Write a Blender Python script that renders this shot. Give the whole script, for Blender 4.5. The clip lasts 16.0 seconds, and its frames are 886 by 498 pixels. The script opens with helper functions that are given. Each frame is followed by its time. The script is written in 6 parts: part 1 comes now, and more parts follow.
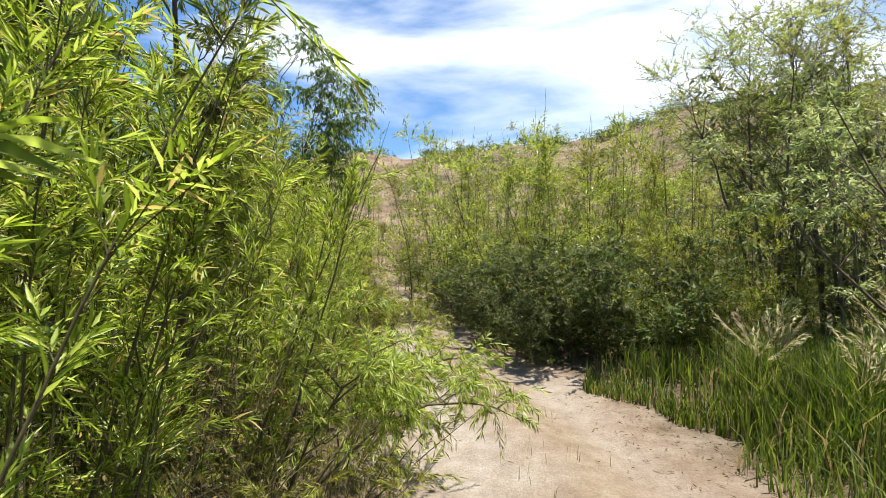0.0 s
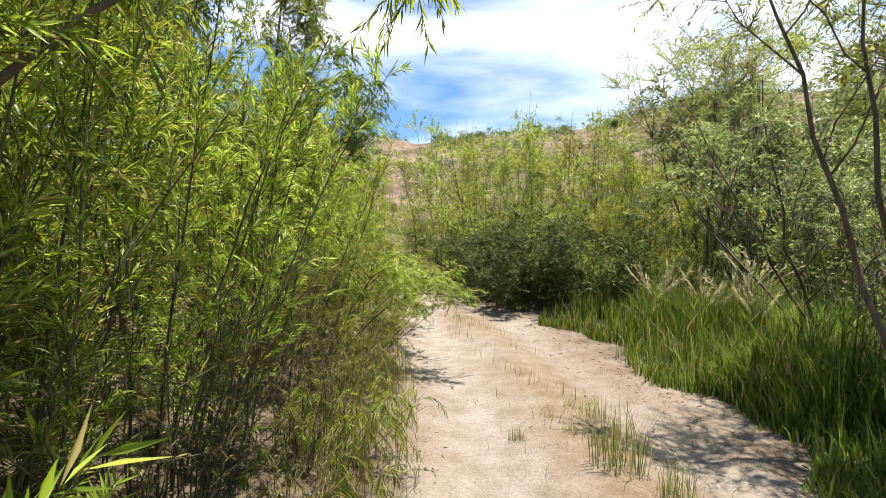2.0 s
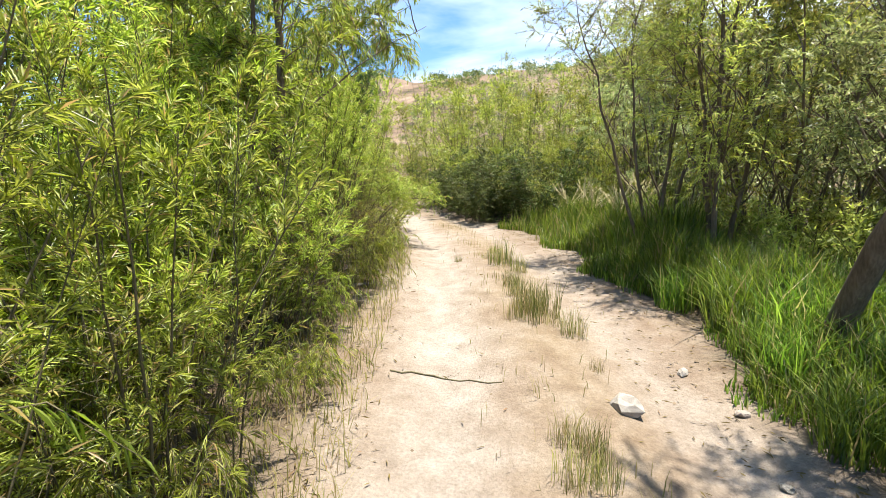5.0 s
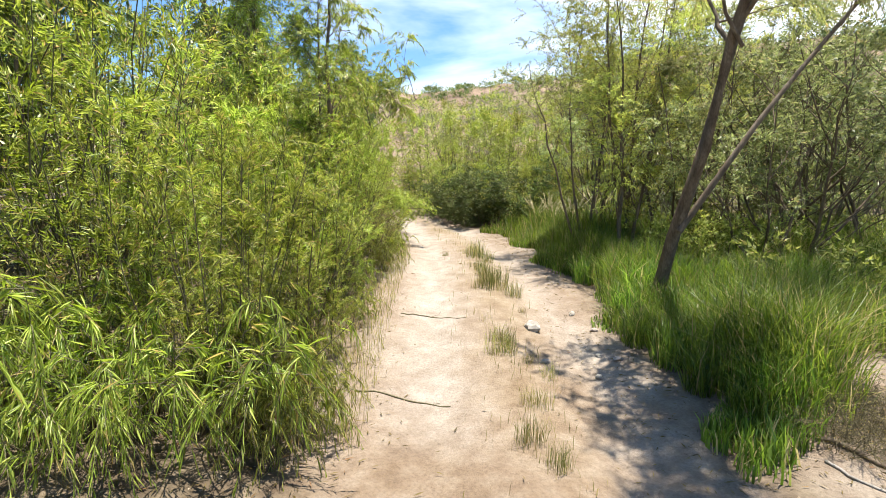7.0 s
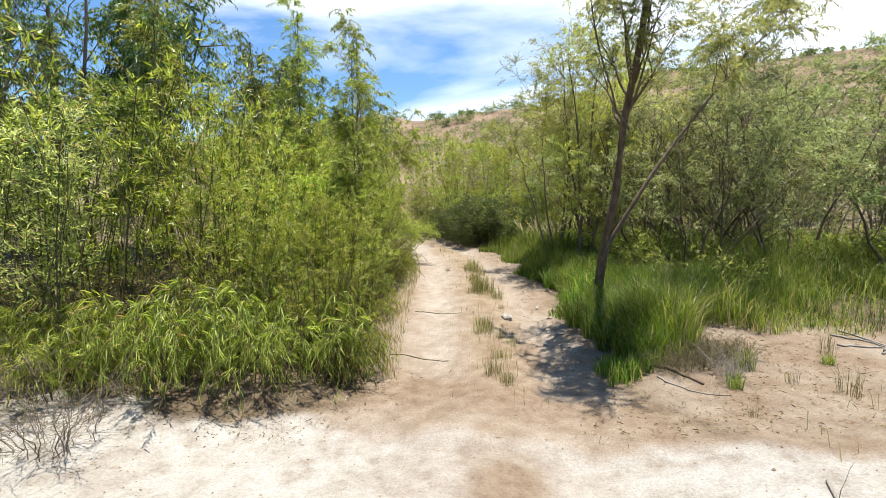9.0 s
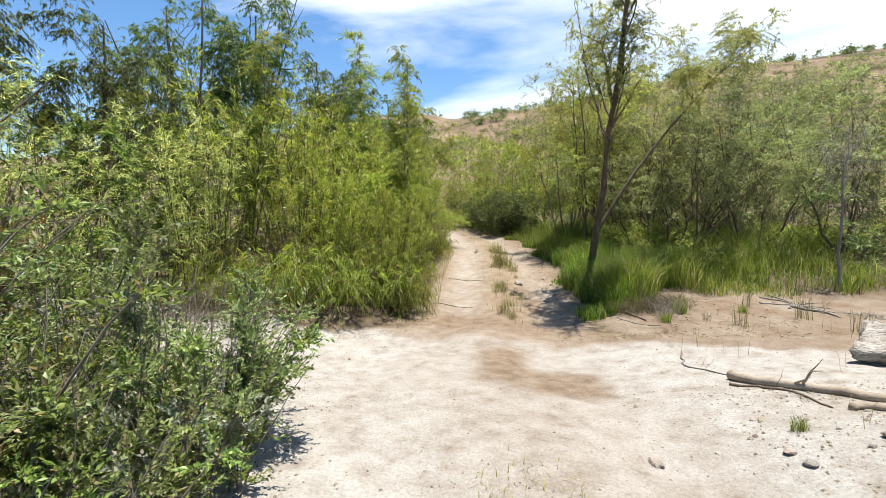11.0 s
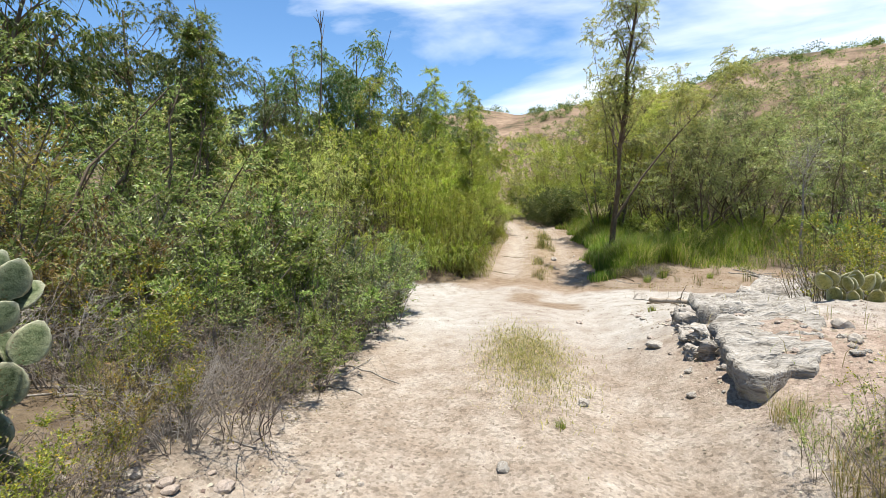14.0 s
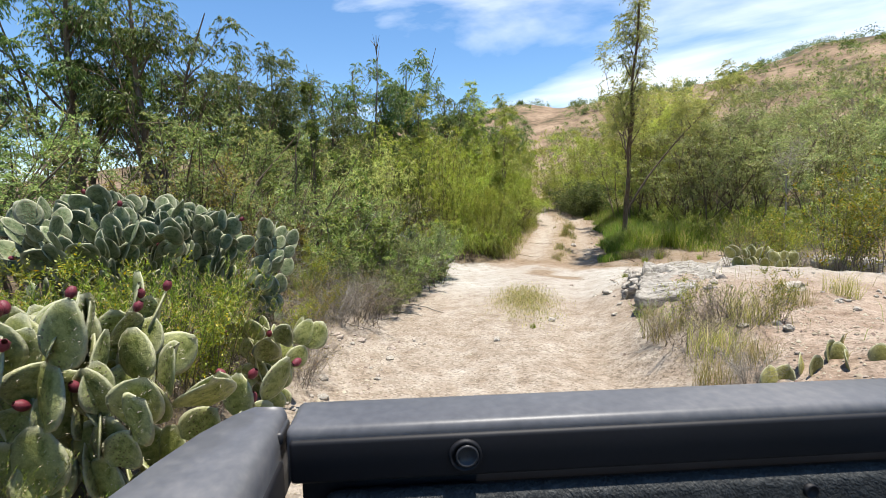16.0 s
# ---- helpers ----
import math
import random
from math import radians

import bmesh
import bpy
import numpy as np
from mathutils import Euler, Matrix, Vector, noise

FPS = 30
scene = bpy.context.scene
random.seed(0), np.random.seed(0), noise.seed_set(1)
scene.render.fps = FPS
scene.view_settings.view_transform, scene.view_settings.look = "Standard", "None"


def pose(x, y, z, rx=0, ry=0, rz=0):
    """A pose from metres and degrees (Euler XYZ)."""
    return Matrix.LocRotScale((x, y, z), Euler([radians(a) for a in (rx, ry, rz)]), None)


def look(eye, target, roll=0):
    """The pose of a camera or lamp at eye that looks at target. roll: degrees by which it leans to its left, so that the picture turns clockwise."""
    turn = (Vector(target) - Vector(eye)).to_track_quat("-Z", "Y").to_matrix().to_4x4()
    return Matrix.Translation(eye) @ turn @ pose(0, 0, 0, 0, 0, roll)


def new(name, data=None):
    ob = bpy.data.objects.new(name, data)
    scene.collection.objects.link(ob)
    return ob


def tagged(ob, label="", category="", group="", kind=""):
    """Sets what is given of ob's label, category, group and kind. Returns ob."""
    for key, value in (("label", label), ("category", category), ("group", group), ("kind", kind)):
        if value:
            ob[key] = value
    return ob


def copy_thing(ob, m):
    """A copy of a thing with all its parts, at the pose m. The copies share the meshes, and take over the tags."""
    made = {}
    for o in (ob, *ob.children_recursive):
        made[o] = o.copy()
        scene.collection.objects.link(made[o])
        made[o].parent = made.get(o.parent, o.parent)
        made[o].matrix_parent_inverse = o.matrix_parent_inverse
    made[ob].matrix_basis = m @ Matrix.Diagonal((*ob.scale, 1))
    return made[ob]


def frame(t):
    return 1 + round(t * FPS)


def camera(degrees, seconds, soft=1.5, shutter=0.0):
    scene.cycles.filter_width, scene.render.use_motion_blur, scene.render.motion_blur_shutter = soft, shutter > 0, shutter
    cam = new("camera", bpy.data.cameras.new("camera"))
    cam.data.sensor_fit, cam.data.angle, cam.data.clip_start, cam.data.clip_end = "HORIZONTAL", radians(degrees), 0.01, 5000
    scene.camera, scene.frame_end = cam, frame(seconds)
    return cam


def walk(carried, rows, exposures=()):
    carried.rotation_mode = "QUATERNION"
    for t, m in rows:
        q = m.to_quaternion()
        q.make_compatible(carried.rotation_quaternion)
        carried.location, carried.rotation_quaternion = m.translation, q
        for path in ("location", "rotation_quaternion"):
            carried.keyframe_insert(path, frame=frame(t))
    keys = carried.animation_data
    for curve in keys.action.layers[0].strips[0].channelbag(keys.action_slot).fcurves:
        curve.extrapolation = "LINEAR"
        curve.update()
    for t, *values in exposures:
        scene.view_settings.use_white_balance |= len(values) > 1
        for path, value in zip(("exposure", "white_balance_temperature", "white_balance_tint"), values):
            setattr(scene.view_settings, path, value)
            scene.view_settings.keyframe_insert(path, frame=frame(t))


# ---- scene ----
PATH = [
    (0, (-0.855, 7.124, 2.183), (-0.969, 9.119, 2.274), -0.2),
    (0.5, (-0.794, 6.595, 2.084), (-0.912, 8.588, 2.192), 0.6),
    (1, (-0.702, 6.115, 1.978), (-0.819, 8.109, 2.084), 1.1),
    (1.5, (-0.624, 5.613, 1.863), (-0.759, 7.607, 1.933), 1.0),
    (2, (-0.478, 5.079, 1.835), (-0.632, 7.073, 1.861), 1.2),
    (2.5, (-0.337, 4.604, 1.777), (-0.487, 6.598, 1.757), 1.7),
    (3, (-0.173, 4.038, 1.720), (-0.324, 6.031, 1.661), 1.5),
    (3.5, (-0.112, 3.510, 1.599), (-0.271, 5.500, 1.480), 1.0),
    (4, (-0.039, 2.919, 1.534), (-0.201, 4.904, 1.357), 1.0),
    (4.2, (0.007, 2.668, 1.516), (-0.159, 4.651, 1.319), 0.5),
    (6.3, (0.225, 0.245, 1.532), (0.092, 2.226, 1.293), 0.9),
    (6.5, (0.264, -0.011, 1.548), (0.136, 1.972, 1.319), 1.0),
    (7, (0.361, -0.636, 1.629), (0.229, 1.350, 1.425), 0.5),
    (7.5, (0.451, -1.233, 1.703), (0.316, 0.754, 1.526), -0.2),
    (8, (0.533, -1.802, 1.755), (0.391, 0.187, 1.601), -0.8),
    (8.5, (0.591, -2.393, 1.796), (0.437, -0.404, 1.658), -1.5),
    (9, (0.660, -2.989, 1.812), (0.491, -1.000, 1.689), -1.2),
    (9.2, (0.678, -3.217, 1.797), (0.503, -1.228, 1.681), -1.3),
    (11.3, (1.048, -5.779, 1.655), (0.716, -3.813, 1.504), -0.5),
    (11.5, (1.105, -5.989, 1.656), (0.756, -4.026, 1.496), -0.7),
    (12, (1.210, -6.562, 1.656), (0.818, -4.608, 1.491), -0.9),
    (12.5, (1.339, -7.123, 1.653), (0.905, -5.177, 1.488), -0.7),
    (13, (1.503, -7.736, 1.652), (1.019, -5.802, 1.485), -0.5),
    (13.5, (1.698, -8.370, 1.669), (1.167, -6.449, 1.501), -0.2),
    (14, (1.908, -8.995, 1.671), (1.328, -7.089, 1.503), -0.5),
    (14.5, (2.131, -9.644, 1.675), (1.505, -7.752, 1.505), -0.6),
    (15, (2.365, -10.271, 1.685), (1.697, -8.395, 1.501), -0.5),
    (15.5, (2.640, -10.894, 1.704), (1.928, -9.035, 1.509), -0.9),
    (16, (2.922, -11.526, 1.733), (2.171, -9.683, 1.536), -1.0),
]
cam = camera(86.0, 16.0, soft=0.45, shutter=0.07)
EXPOSURE = ((0.0, 1.05), (2.5, 1.2), (4.0, 1.4), (6.5, 1.5), (7.5, 1.38), (9.0, 1.15), (12.0, 1.05), (16.0, 1.05))
walk(cam, [(t, look(eye, target, roll)) for t, eye, target, roll in PATH], EXPOSURE)

# ---- light ----
SUN_AZ, SUN_EL = 80.0, 81.5          # degrees right of +y, above the horizon
world = bpy.data.worlds.new("sky")
scene.world = world
world.use_nodes = True
wn, wl = world.node_tree.nodes, world.node_tree.links
wn.clear()


def sky_node(kind, **values):
    n = wn.new(kind)
    for key, value in values.items():
        n.inputs[key].default_value = value
    return n


sky = wn.new("ShaderNodeTexSky")
sky.sky_type, sky.sun_disc = "NISHITA", False
sky.sun_elevation, sky.sun_rotation = radians(SUN_EL), radians(SUN_AZ)
sky.air_density, sky.dust_density, sky.ozone_density = 1.0, 0.15, 2.5
wtex = wn.new("ShaderNodeTexCoord")
wmap = wn.new("ShaderNodeMapping")
wmap.inputs["Scale"].default_value = (1.0, 1.5, 4.2)
wmap.inputs["Rotation"].default_value = (0.0, 0.32, 0.5)
wmap.inputs["Location"].default_value = (0.35, 0.1, 0.62)
cloud = sky_node("ShaderNodeTexNoise", Scale=1.25, Detail=7.0, Roughness=0.52, Distortion=0.35)
cramp = wn.new("ShaderNodeValToRGB")
cramp.color_ramp.elements[0].position, cramp.color_ramp.elements[1].position = 0.50, 0.71
deep = sky_node("ShaderNodeHueSaturation", Saturation=1.18, Value=1.35)
cmix = wn.new("ShaderNodeMix")
cmix.data_type = "RGBA"
cmix.inputs["B"].default_value = (12.0, 12.1, 12.3, 1)
wback = sky_node("ShaderNodeBackground", Strength=0.07)
wout = wn.new("ShaderNodeOutputWorld")
wl.new(wtex.outputs["Generated"], wmap.inputs["Vector"])
wl.new(wmap.outputs["Vector"], cloud.inputs["Vector"])
bank = wn.new("ShaderNodeVectorMath")
bank.operation = "DOT_PRODUCT"
bank.inputs[1].default_value = (0.20, 0.89, 0.40)      # where the cloud bank stands
lean_to = wn.new("ShaderNodeMath")
lean_to.operation = "MULTIPLY_ADD"
lean_to.inputs[1].default_value = 0.75
thick_at = wn.new("ShaderNodeMath")
thick_at.operation = "SUBTRACT"
thick_at.inputs[1].default_value = 0.645
wl.new(wtex.outputs["Generated"], bank.inputs[0])
wl.new(bank.outputs["Value"], lean_to.inputs[0])
wl.new(cloud.outputs["Fac"], lean_to.inputs[2])
wl.new(lean_to.outputs["Value"], thick_at.inputs[0])
wl.new(thick_at.outputs["Value"], cramp.inputs["Fac"])
wl.new(cramp.outputs["Color"], cmix.inputs["Factor"])
wl.new(sky.outputs["Color"], deep.inputs["Color"])
wl.new(deep.outputs["Color"], cmix.inputs["A"])
wl.new(cmix.outputs["Result"], wback.inputs["Color"])
wl.new(wback.outputs["Background"], wout.inputs["Surface"])

sun = new("sun", bpy.data.lights.new("sun", "SUN"))
sun.data.energy, sun.data.angle, sun.data.color = 5.0, radians(0.55), (1.0, 0.95, 0.87)
_a, _e = radians(SUN_AZ), radians(SUN_EL)
sun.matrix_basis = look((0, 0, 30), (-math.sin(_a) * math.cos(_e), -math.cos(_a) * math.cos(_e), 30 - math.sin(_e)))


# ---- materials ----
def material(name):
    m = bpy.data.materials.new(name)
    m.use_nodes = True
    return m, m.node_tree.nodes, m.node_tree.links, m.node_tree.nodes["Principled BSDF"]


def ramp(nodes, stops):
    r = nodes.new("ShaderNodeValToRGB")
    els = r.color_ramp.elements
    while len(els) < len(stops):
        els.new(0.5)
    for el, (pos, col) in zip(els, stops):
        el.position, el.color = pos, (*col, 1)
    return r


def leaf_material(name, dark, mid, light, dry=None, glow=0.4, rough=0.5, dry_part=0.05):
    m, n, l, bsdf = material(name)
    geo, info = n.new("ShaderNodeNewGeometry"), n.new("ShaderNodeObjectInfo")
    dark, mid, light = [(0.97 * r, g, 0.85 * b) for r, g, b in (dark, mid, light)]
    stops = [(0.0, tuple(0.85 * v for v in dark)), (0.5, mid), (1.0 - dry_part - 0.03, light)]
    if dry:
        stops.append((1.0 - dry_part, dry))
    r = ramp(n, stops)
    l.new(geo.outputs["Random Per Island"], r.inputs["Fac"])
    hsv = n.new("ShaderNodeHueSaturation")
    val = n.new("ShaderNodeMapRange")
    val.inputs["To Min"].default_value, val.inputs["To Max"].default_value = 0.7, 1.25
    l.new(info.outputs["Random"], val.inputs["Value"])
    hue = n.new("ShaderNodeMapRange")
    hue.inputs["To Min"].default_value, hue.inputs["To Max"].default_value = 0.48, 0.513
    l.new(info.outputs["Random"], hue.inputs["Value"])
    l.new(r.outputs["Color"], hsv.inputs["Color"])
    l.new(val.outputs["Result"], hsv.inputs["Value"])
    l.new(hue.outputs["Result"], hsv.inputs["Hue"])
    bsdf.inputs["Roughness"].default_value = rough
    bsdf.inputs["Specular IOR Level"].default_value = 0.35
    l.new(hsv.outputs["Color"], bsdf.inputs["Base Color"])
    tr, mix = n.new("ShaderNodeBsdfTranslucent"), n.new("ShaderNodeMixShader")
    bright = n.new("ShaderNodeHueSaturation")
    bright.inputs["Saturation"].default_value, bright.inputs["Value"].default_value = 1.08, 1.65
    l.new(hsv.outputs["Color"], bright.inputs["Color"])
    l.new(bright.outputs["Color"], tr.inputs["Color"])
    mix.inputs["Fac"].default_value = glow
    l.new(bsdf.outputs["BSDF"], mix.inputs[1])
    l.new(tr.outputs["BSDF"], mix.inputs[2])
    l.new(mix.outputs["Shader"], n["Material Output"].inputs["Surface"])
    return m


def rough_material(name, a, b, c, scale=6.0, fine=60.0, bump=0.3, rough=0.85, dist=0.01, stretch=(1, 1, 1)):
    """A matt surface in three tones, mottled at two scales, with fine relief."""
    m, n, l, bsdf = material(name)
    tex, mp = n.new("ShaderNodeTexCoord"), n.new("ShaderNodeMapping")
    mp.inputs["Scale"].default_value = stretch
    l.new(tex.outputs["Object"], mp.inputs["Vector"])
    big, small = n.new("ShaderNodeTexNoise"), n.new("ShaderNodeTexNoise")
    big.inputs["Scale"].default_value, big.inputs["Detail"].default_value = scale, 4
    small.inputs["Scale"].default_value, small.inputs["Detail"].default_value = fine, 3
    for t in (big, small):
        l.new(mp.outputs["Vector"], t.inputs["Vector"])
    r = ramp(n, [(0.3, a), (0.52, b), (0.72, c)])
    mix = n.new("ShaderNodeMix")
    mix.inputs["Factor"].default_value = 0.4
    l.new(big.outputs["Fac"], mix.inputs["A"])
    l.new(small.outputs["Fac"], mix.inputs["B"])
    l.new(mix.outputs["Result"], r.inputs["Fac"])
    l.new(r.outputs["Color"], bsdf.inputs["Base Color"])
    bsdf.inputs["Roughness"].default_value = rough
    bsdf.inputs["Specular IOR Level"].default_value = 0.3
    bp = n.new("ShaderNodeBump")
    bp.inputs["Strength"].default_value, bp.inputs["Distance"].default_value = bump, dist
    l.new(mix.outputs["Result"], bp.inputs["Height"])
    l.new(bp.outputs["Normal"], bsdf.inputs["Normal"])
    return m


WILLOW = leaf_material("willow_leaf", (0.088, 0.122, 0.018), (0.242, 0.293, 0.046), (0.41, 0.44, 0.125), (0.36, 0.27, 0.10), 0.42, 0.36)
WILLOW_PALE = leaf_material("pale_willow_leaf", (0.17, 0.195, 0.062), (0.315, 0.34, 0.12), (0.46, 0.475, 0.21), (0.42, 0.33, 0.13), 0.6, 0.42)
YELLOW_WILLOW = leaf_material("yellowing_leaf", (0.155, 0.17, 0.042), (0.275, 0.288, 0.07), (0.40, 0.395, 0.125), (0.42, 0.33, 0.08), 0.5, 0.5)
DARK_LEAF = leaf_material("dark_leaf", (0.045, 0.075, 0.018), (0.092, 0.135, 0.036), (0.175, 0.215, 0.072), (0.24, 0.20, 0.085), 0.4, 0.45)
DEEP_LEAF = leaf_material("deep_green_leaf", (0.032, 0.050, 0.012), (0.075, 0.102, 0.026), (0.15, 0.178, 0.055), (0.17, 0.14, 0.055), 0.3, 0.65)
MESQUITE_LEAF = leaf_material("mesquite_leaf", (0.13, 0.152, 0.034), (0.268, 0.29, 0.075), (0.41, 0.415, 0.14), (0.36, 0.29, 0.12), 0.48, 0.45)
GREY_LEAF = leaf_material("grey_leaf", (0.07, 0.102, 0.032), (0.158, 0.202, 0.072), (0.285, 0.322, 0.14), (0.3, 0.24, 0.12), 0.3, 0.5)
SILVER_LEAF = leaf_material("silver_leaf", (0.125, 0.140, 0.101), (0.203, 0.218, 0.172), (0.296, 0.304, 0.250), (0.312, 0.273, 0.195), 0.2, 0.7)
CREOSOTE = leaf_material("creosote_leaf", (0.094, 0.117, 0.017), (0.172, 0.195, 0.035), (0.273, 0.273, 0.058), (0.390, 0.289, 0.031), 0.38, 0.45, 0.08)
RUSTY = leaf_material("rusty_leaf", (0.101, 0.078, 0.023), (0.172, 0.133, 0.039), (0.234, 0.187, 0.062), (0.281, 0.172, 0.062), 0.3, 0.6)
GRASS = leaf_material("grass_blade", (0.066, 0.105, 0.018), (0.15, 0.21, 0.034), (0.285, 0.325, 0.072), (0.40, 0.33, 0.16), 0.42, 0.42, 0.13)
LUSH = leaf_material("lush_blade", (0.055, 0.098, 0.017), (0.125, 0.192, 0.031), (0.24, 0.305, 0.066), (0.36, 0.30, 0.14), 0.42, 0.42, 0.08)
DRY_GRASS = leaf_material("dry_grass_blade", (0.156, 0.133, 0.055), (0.257, 0.211, 0.094), (0.359, 0.296, 0.148), (0.187, 0.218, 0.062), 0.3, 0.7, 0.2)
OLIVE_GRASS = leaf_material("olive_grass_blade", (0.156, 0.160, 0.047), (0.257, 0.242, 0.086), (0.367, 0.320, 0.140), (0.390, 0.312, 0.172), 0.38, 0.65, 0.15)
PLUME = leaf_material("grass_plume", (0.44, 0.36, 0.25), (0.58, 0.50, 0.37), (0.70, 0.62, 0.48), None, 0.3, 0.8)
BARK = rough_material("bark", (0.055, 0.037, 0.023), (0.130, 0.096, 0.064), (0.215, 0.17, 0.122), 14, 70, 0.8, 0.9, 0.01, (1, 1, 0.25))
PALE_BARK = rough_material("pale_bark", (0.10, 0.083, 0.062), (0.20, 0.172, 0.132), (0.30, 0.265, 0.215), 12, 70, 0.6, 0.9, 0.008, (1, 1, 0.25))
TWIG = rough_material("twig", (0.055, 0.043, 0.023), (0.101, 0.086, 0.043), (0.164, 0.140, 0.078), 9, 50, 0.2)
DEAD_TWIG = rough_material("dead_twig", (0.133, 0.117, 0.094), (0.226, 0.203, 0.172), (0.328, 0.304, 0.265), 9, 50, 0.2)
THORN_LEAF = leaf_material("thorn_leaf", (0.076, 0.112, 0.034), (0.168, 0.218, 0.072), (0.29, 0.34, 0.14), (0.32, 0.26, 0.11), 0.44, 0.45)
LEAFY = leaf_material("small_green_leaf", (0.068, 0.105, 0.026), (0.165, 0.222, 0.06), (0.31, 0.365, 0.125), (0.30, 0.24, 0.11), 0.38, 0.42)
THICKET = leaf_material("thicket_leaf", (0.045, 0.072, 0.016), (0.115, 0.158, 0.036), (0.225, 0.265, 0.075), (0.28, 0.22, 0.09), 0.4, 0.45)
SCRUB_LEAF = leaf_material("scrub_leaf", (0.092, 0.110, 0.042), (0.19, 0.21, 0.085), (0.32, 0.335, 0.158), (0.32, 0.26, 0.12), 0.44, 0.45)
BRUSH_GREEN = leaf_material("brush_leaf", (0.085, 0.108, 0.018), (0.228, 0.262, 0.044), (0.39, 0.405, 0.105), (0.36, 0.29, 0.12), 0.44, 0.42)
BROWN_TWIG = rough_material("brown_twig", (0.075, 0.058, 0.045), (0.155, 0.126, 0.102), (0.26, 0.225, 0.19), 9, 50, 0.2)


# ---- mesh helpers ----
def mesh_np(name, verts, faces, mat=None, smooth=False):
    """A mesh from arrays; all faces have the same number of corners."""
    verts, faces = np.asarray(verts, np.float32), np.asarray(faces, np.int32)
    me = bpy.data.meshes.new(name)
    me.vertices.add(len(verts))
    me.vertices.foreach_set("co", verts.ravel())
    me.loops.add(faces.size)
    me.loops.foreach_set("vertex_index", faces.ravel())
    me.polygons.add(len(faces))
    me.polygons.foreach_set("loop_start", np.arange(0, faces.size, faces.shape[1], dtype=np.int32))
    if smooth:
        me.polygons.foreach_set("use_smooth", np.ones(len(faces), bool))
    me.update(calc_edges=True)
    me.validate()
    if mat:
        me.materials.append(mat)
    return me


def part(name, me, parent, label=""):
    ob = new(name, me)
    ob.parent = parent
    if label:
        tagged(ob, label)
    return ob


def unit(v):
    return v / np.maximum(np.linalg.norm(v, axis=-1, keepdims=True), 1e-9)


def tubes(lines, radii, sides=5):
    """Tapered tubes along polylines. lines: (n, k, 3); radii: (n, k). Quads."""
    lines, radii = np.asarray(lines, float), np.asarray(radii, float)
    n, k, _ = lines.shape
    tan = unit(np.gradient(lines, axis=1))
    ref = np.where(np.abs(tan[..., 2:3]) > 0.9, np.array([1.0, 0, 0]), np.array([0, 0, 1.0]))
    u = unit(np.cross(tan, ref))
    v = np.cross(tan, u)
    ang = np.arange(sides) * 2 * np.pi / sides
    ring = u[:, :, None] * np.cos(ang)[:, None] + v[:, :, None] * np.sin(ang)[:, None]
    verts = (lines[:, :, None] + ring * radii[:, :, None, None]).reshape(-1, 3)
    i, j, s = np.meshgrid(np.arange(n), np.arange(k - 1), np.arange(sides), indexing="ij")
    base = (i * k + j) * sides
    nxt = (s + 1) % sides
    faces = np.stack([base + s, base + nxt, base + sides + nxt, base + sides + s], -1).reshape(-1, 4)
    return verts, faces


def leaf_arrays(rng, pos, way, length, width, fold=0.15, coarse=False):
    """Narrow folded leaves of two triangles each, or wedges of one for foliage far off."""
    n = len(pos)
    way = unit(way)
    up = unit(rng.normal(0, 0.6, (n, 3)) + np.array([0, 0, 1.0]))
    side = unit(np.cross(way, up))
    nor = np.cross(side, way)
    length = np.broadcast_to(length, n)[:, None] * rng.uniform(0.65, 1.2, (n, 1))
    width = np.broadcast_to(width, n)[:, None] * rng.uniform(0.75, 1.2, (n, 1))
    mid = pos + way * length * 0.42
    tip = pos + way * length - nor * length * fold
    if coarse:
        low = pos + way * length * 0.18
        v = np.stack([low + side * width * 0.5, tip, low - side * width * 0.5], 1).reshape(-1, 3)
        return v, np.arange(3 * n).reshape(-1, 3)
    v = np.stack([pos, mid + side * width * 0.5, tip, mid - side * width * 0.5], 1).reshape(-1, 3)
    b = np.arange(n)[:, None] * 4
    f = np.concatenate([b + [0, 1, 2], b + [0, 2, 3]], 1).reshape(-1, 3)
    return v, f


def stem_lines(rng, count, height, spread, base_r, power=1.5, knots=7, wobble=0.05, vary=0.3):
    """Stems that rise from a small base and lean outwards."""
    az = rng.uniform(0, 2 * np.pi, count)
    b = base_r * np.sqrt(rng.uniform(0, 1, count))
    out = spread * rng.uniform(0.15, 1.0, count)
    h = height * rng.uniform(1 - vary, 1.0, count)
    s = np.linspace(0, 1, knots)
    r = b[:, None] + (out[:, None] - b[:, None] * 0.5) * s ** power
    line = np.stack([np.cos(az)[:, None] * r, np.sin(az)[:, None] * r, h[:, None] * s * np.ones_like(r)], -1)
    line[:, 1:, :2] += np.cumsum(rng.normal(0, wobble * height / knots, (count, knots - 1, 2)), 1)
    return line


def along(lines, idx, s):
    k = lines.shape[1]
    f = s * (k - 1)
    j = np.minimum(f.astype(int), k - 2)
    w = (f - j)[:, None]
    a, b = lines[idx, j], lines[idx, j + 1]
    return a * (1 - w) + b * w, unit(b - a)


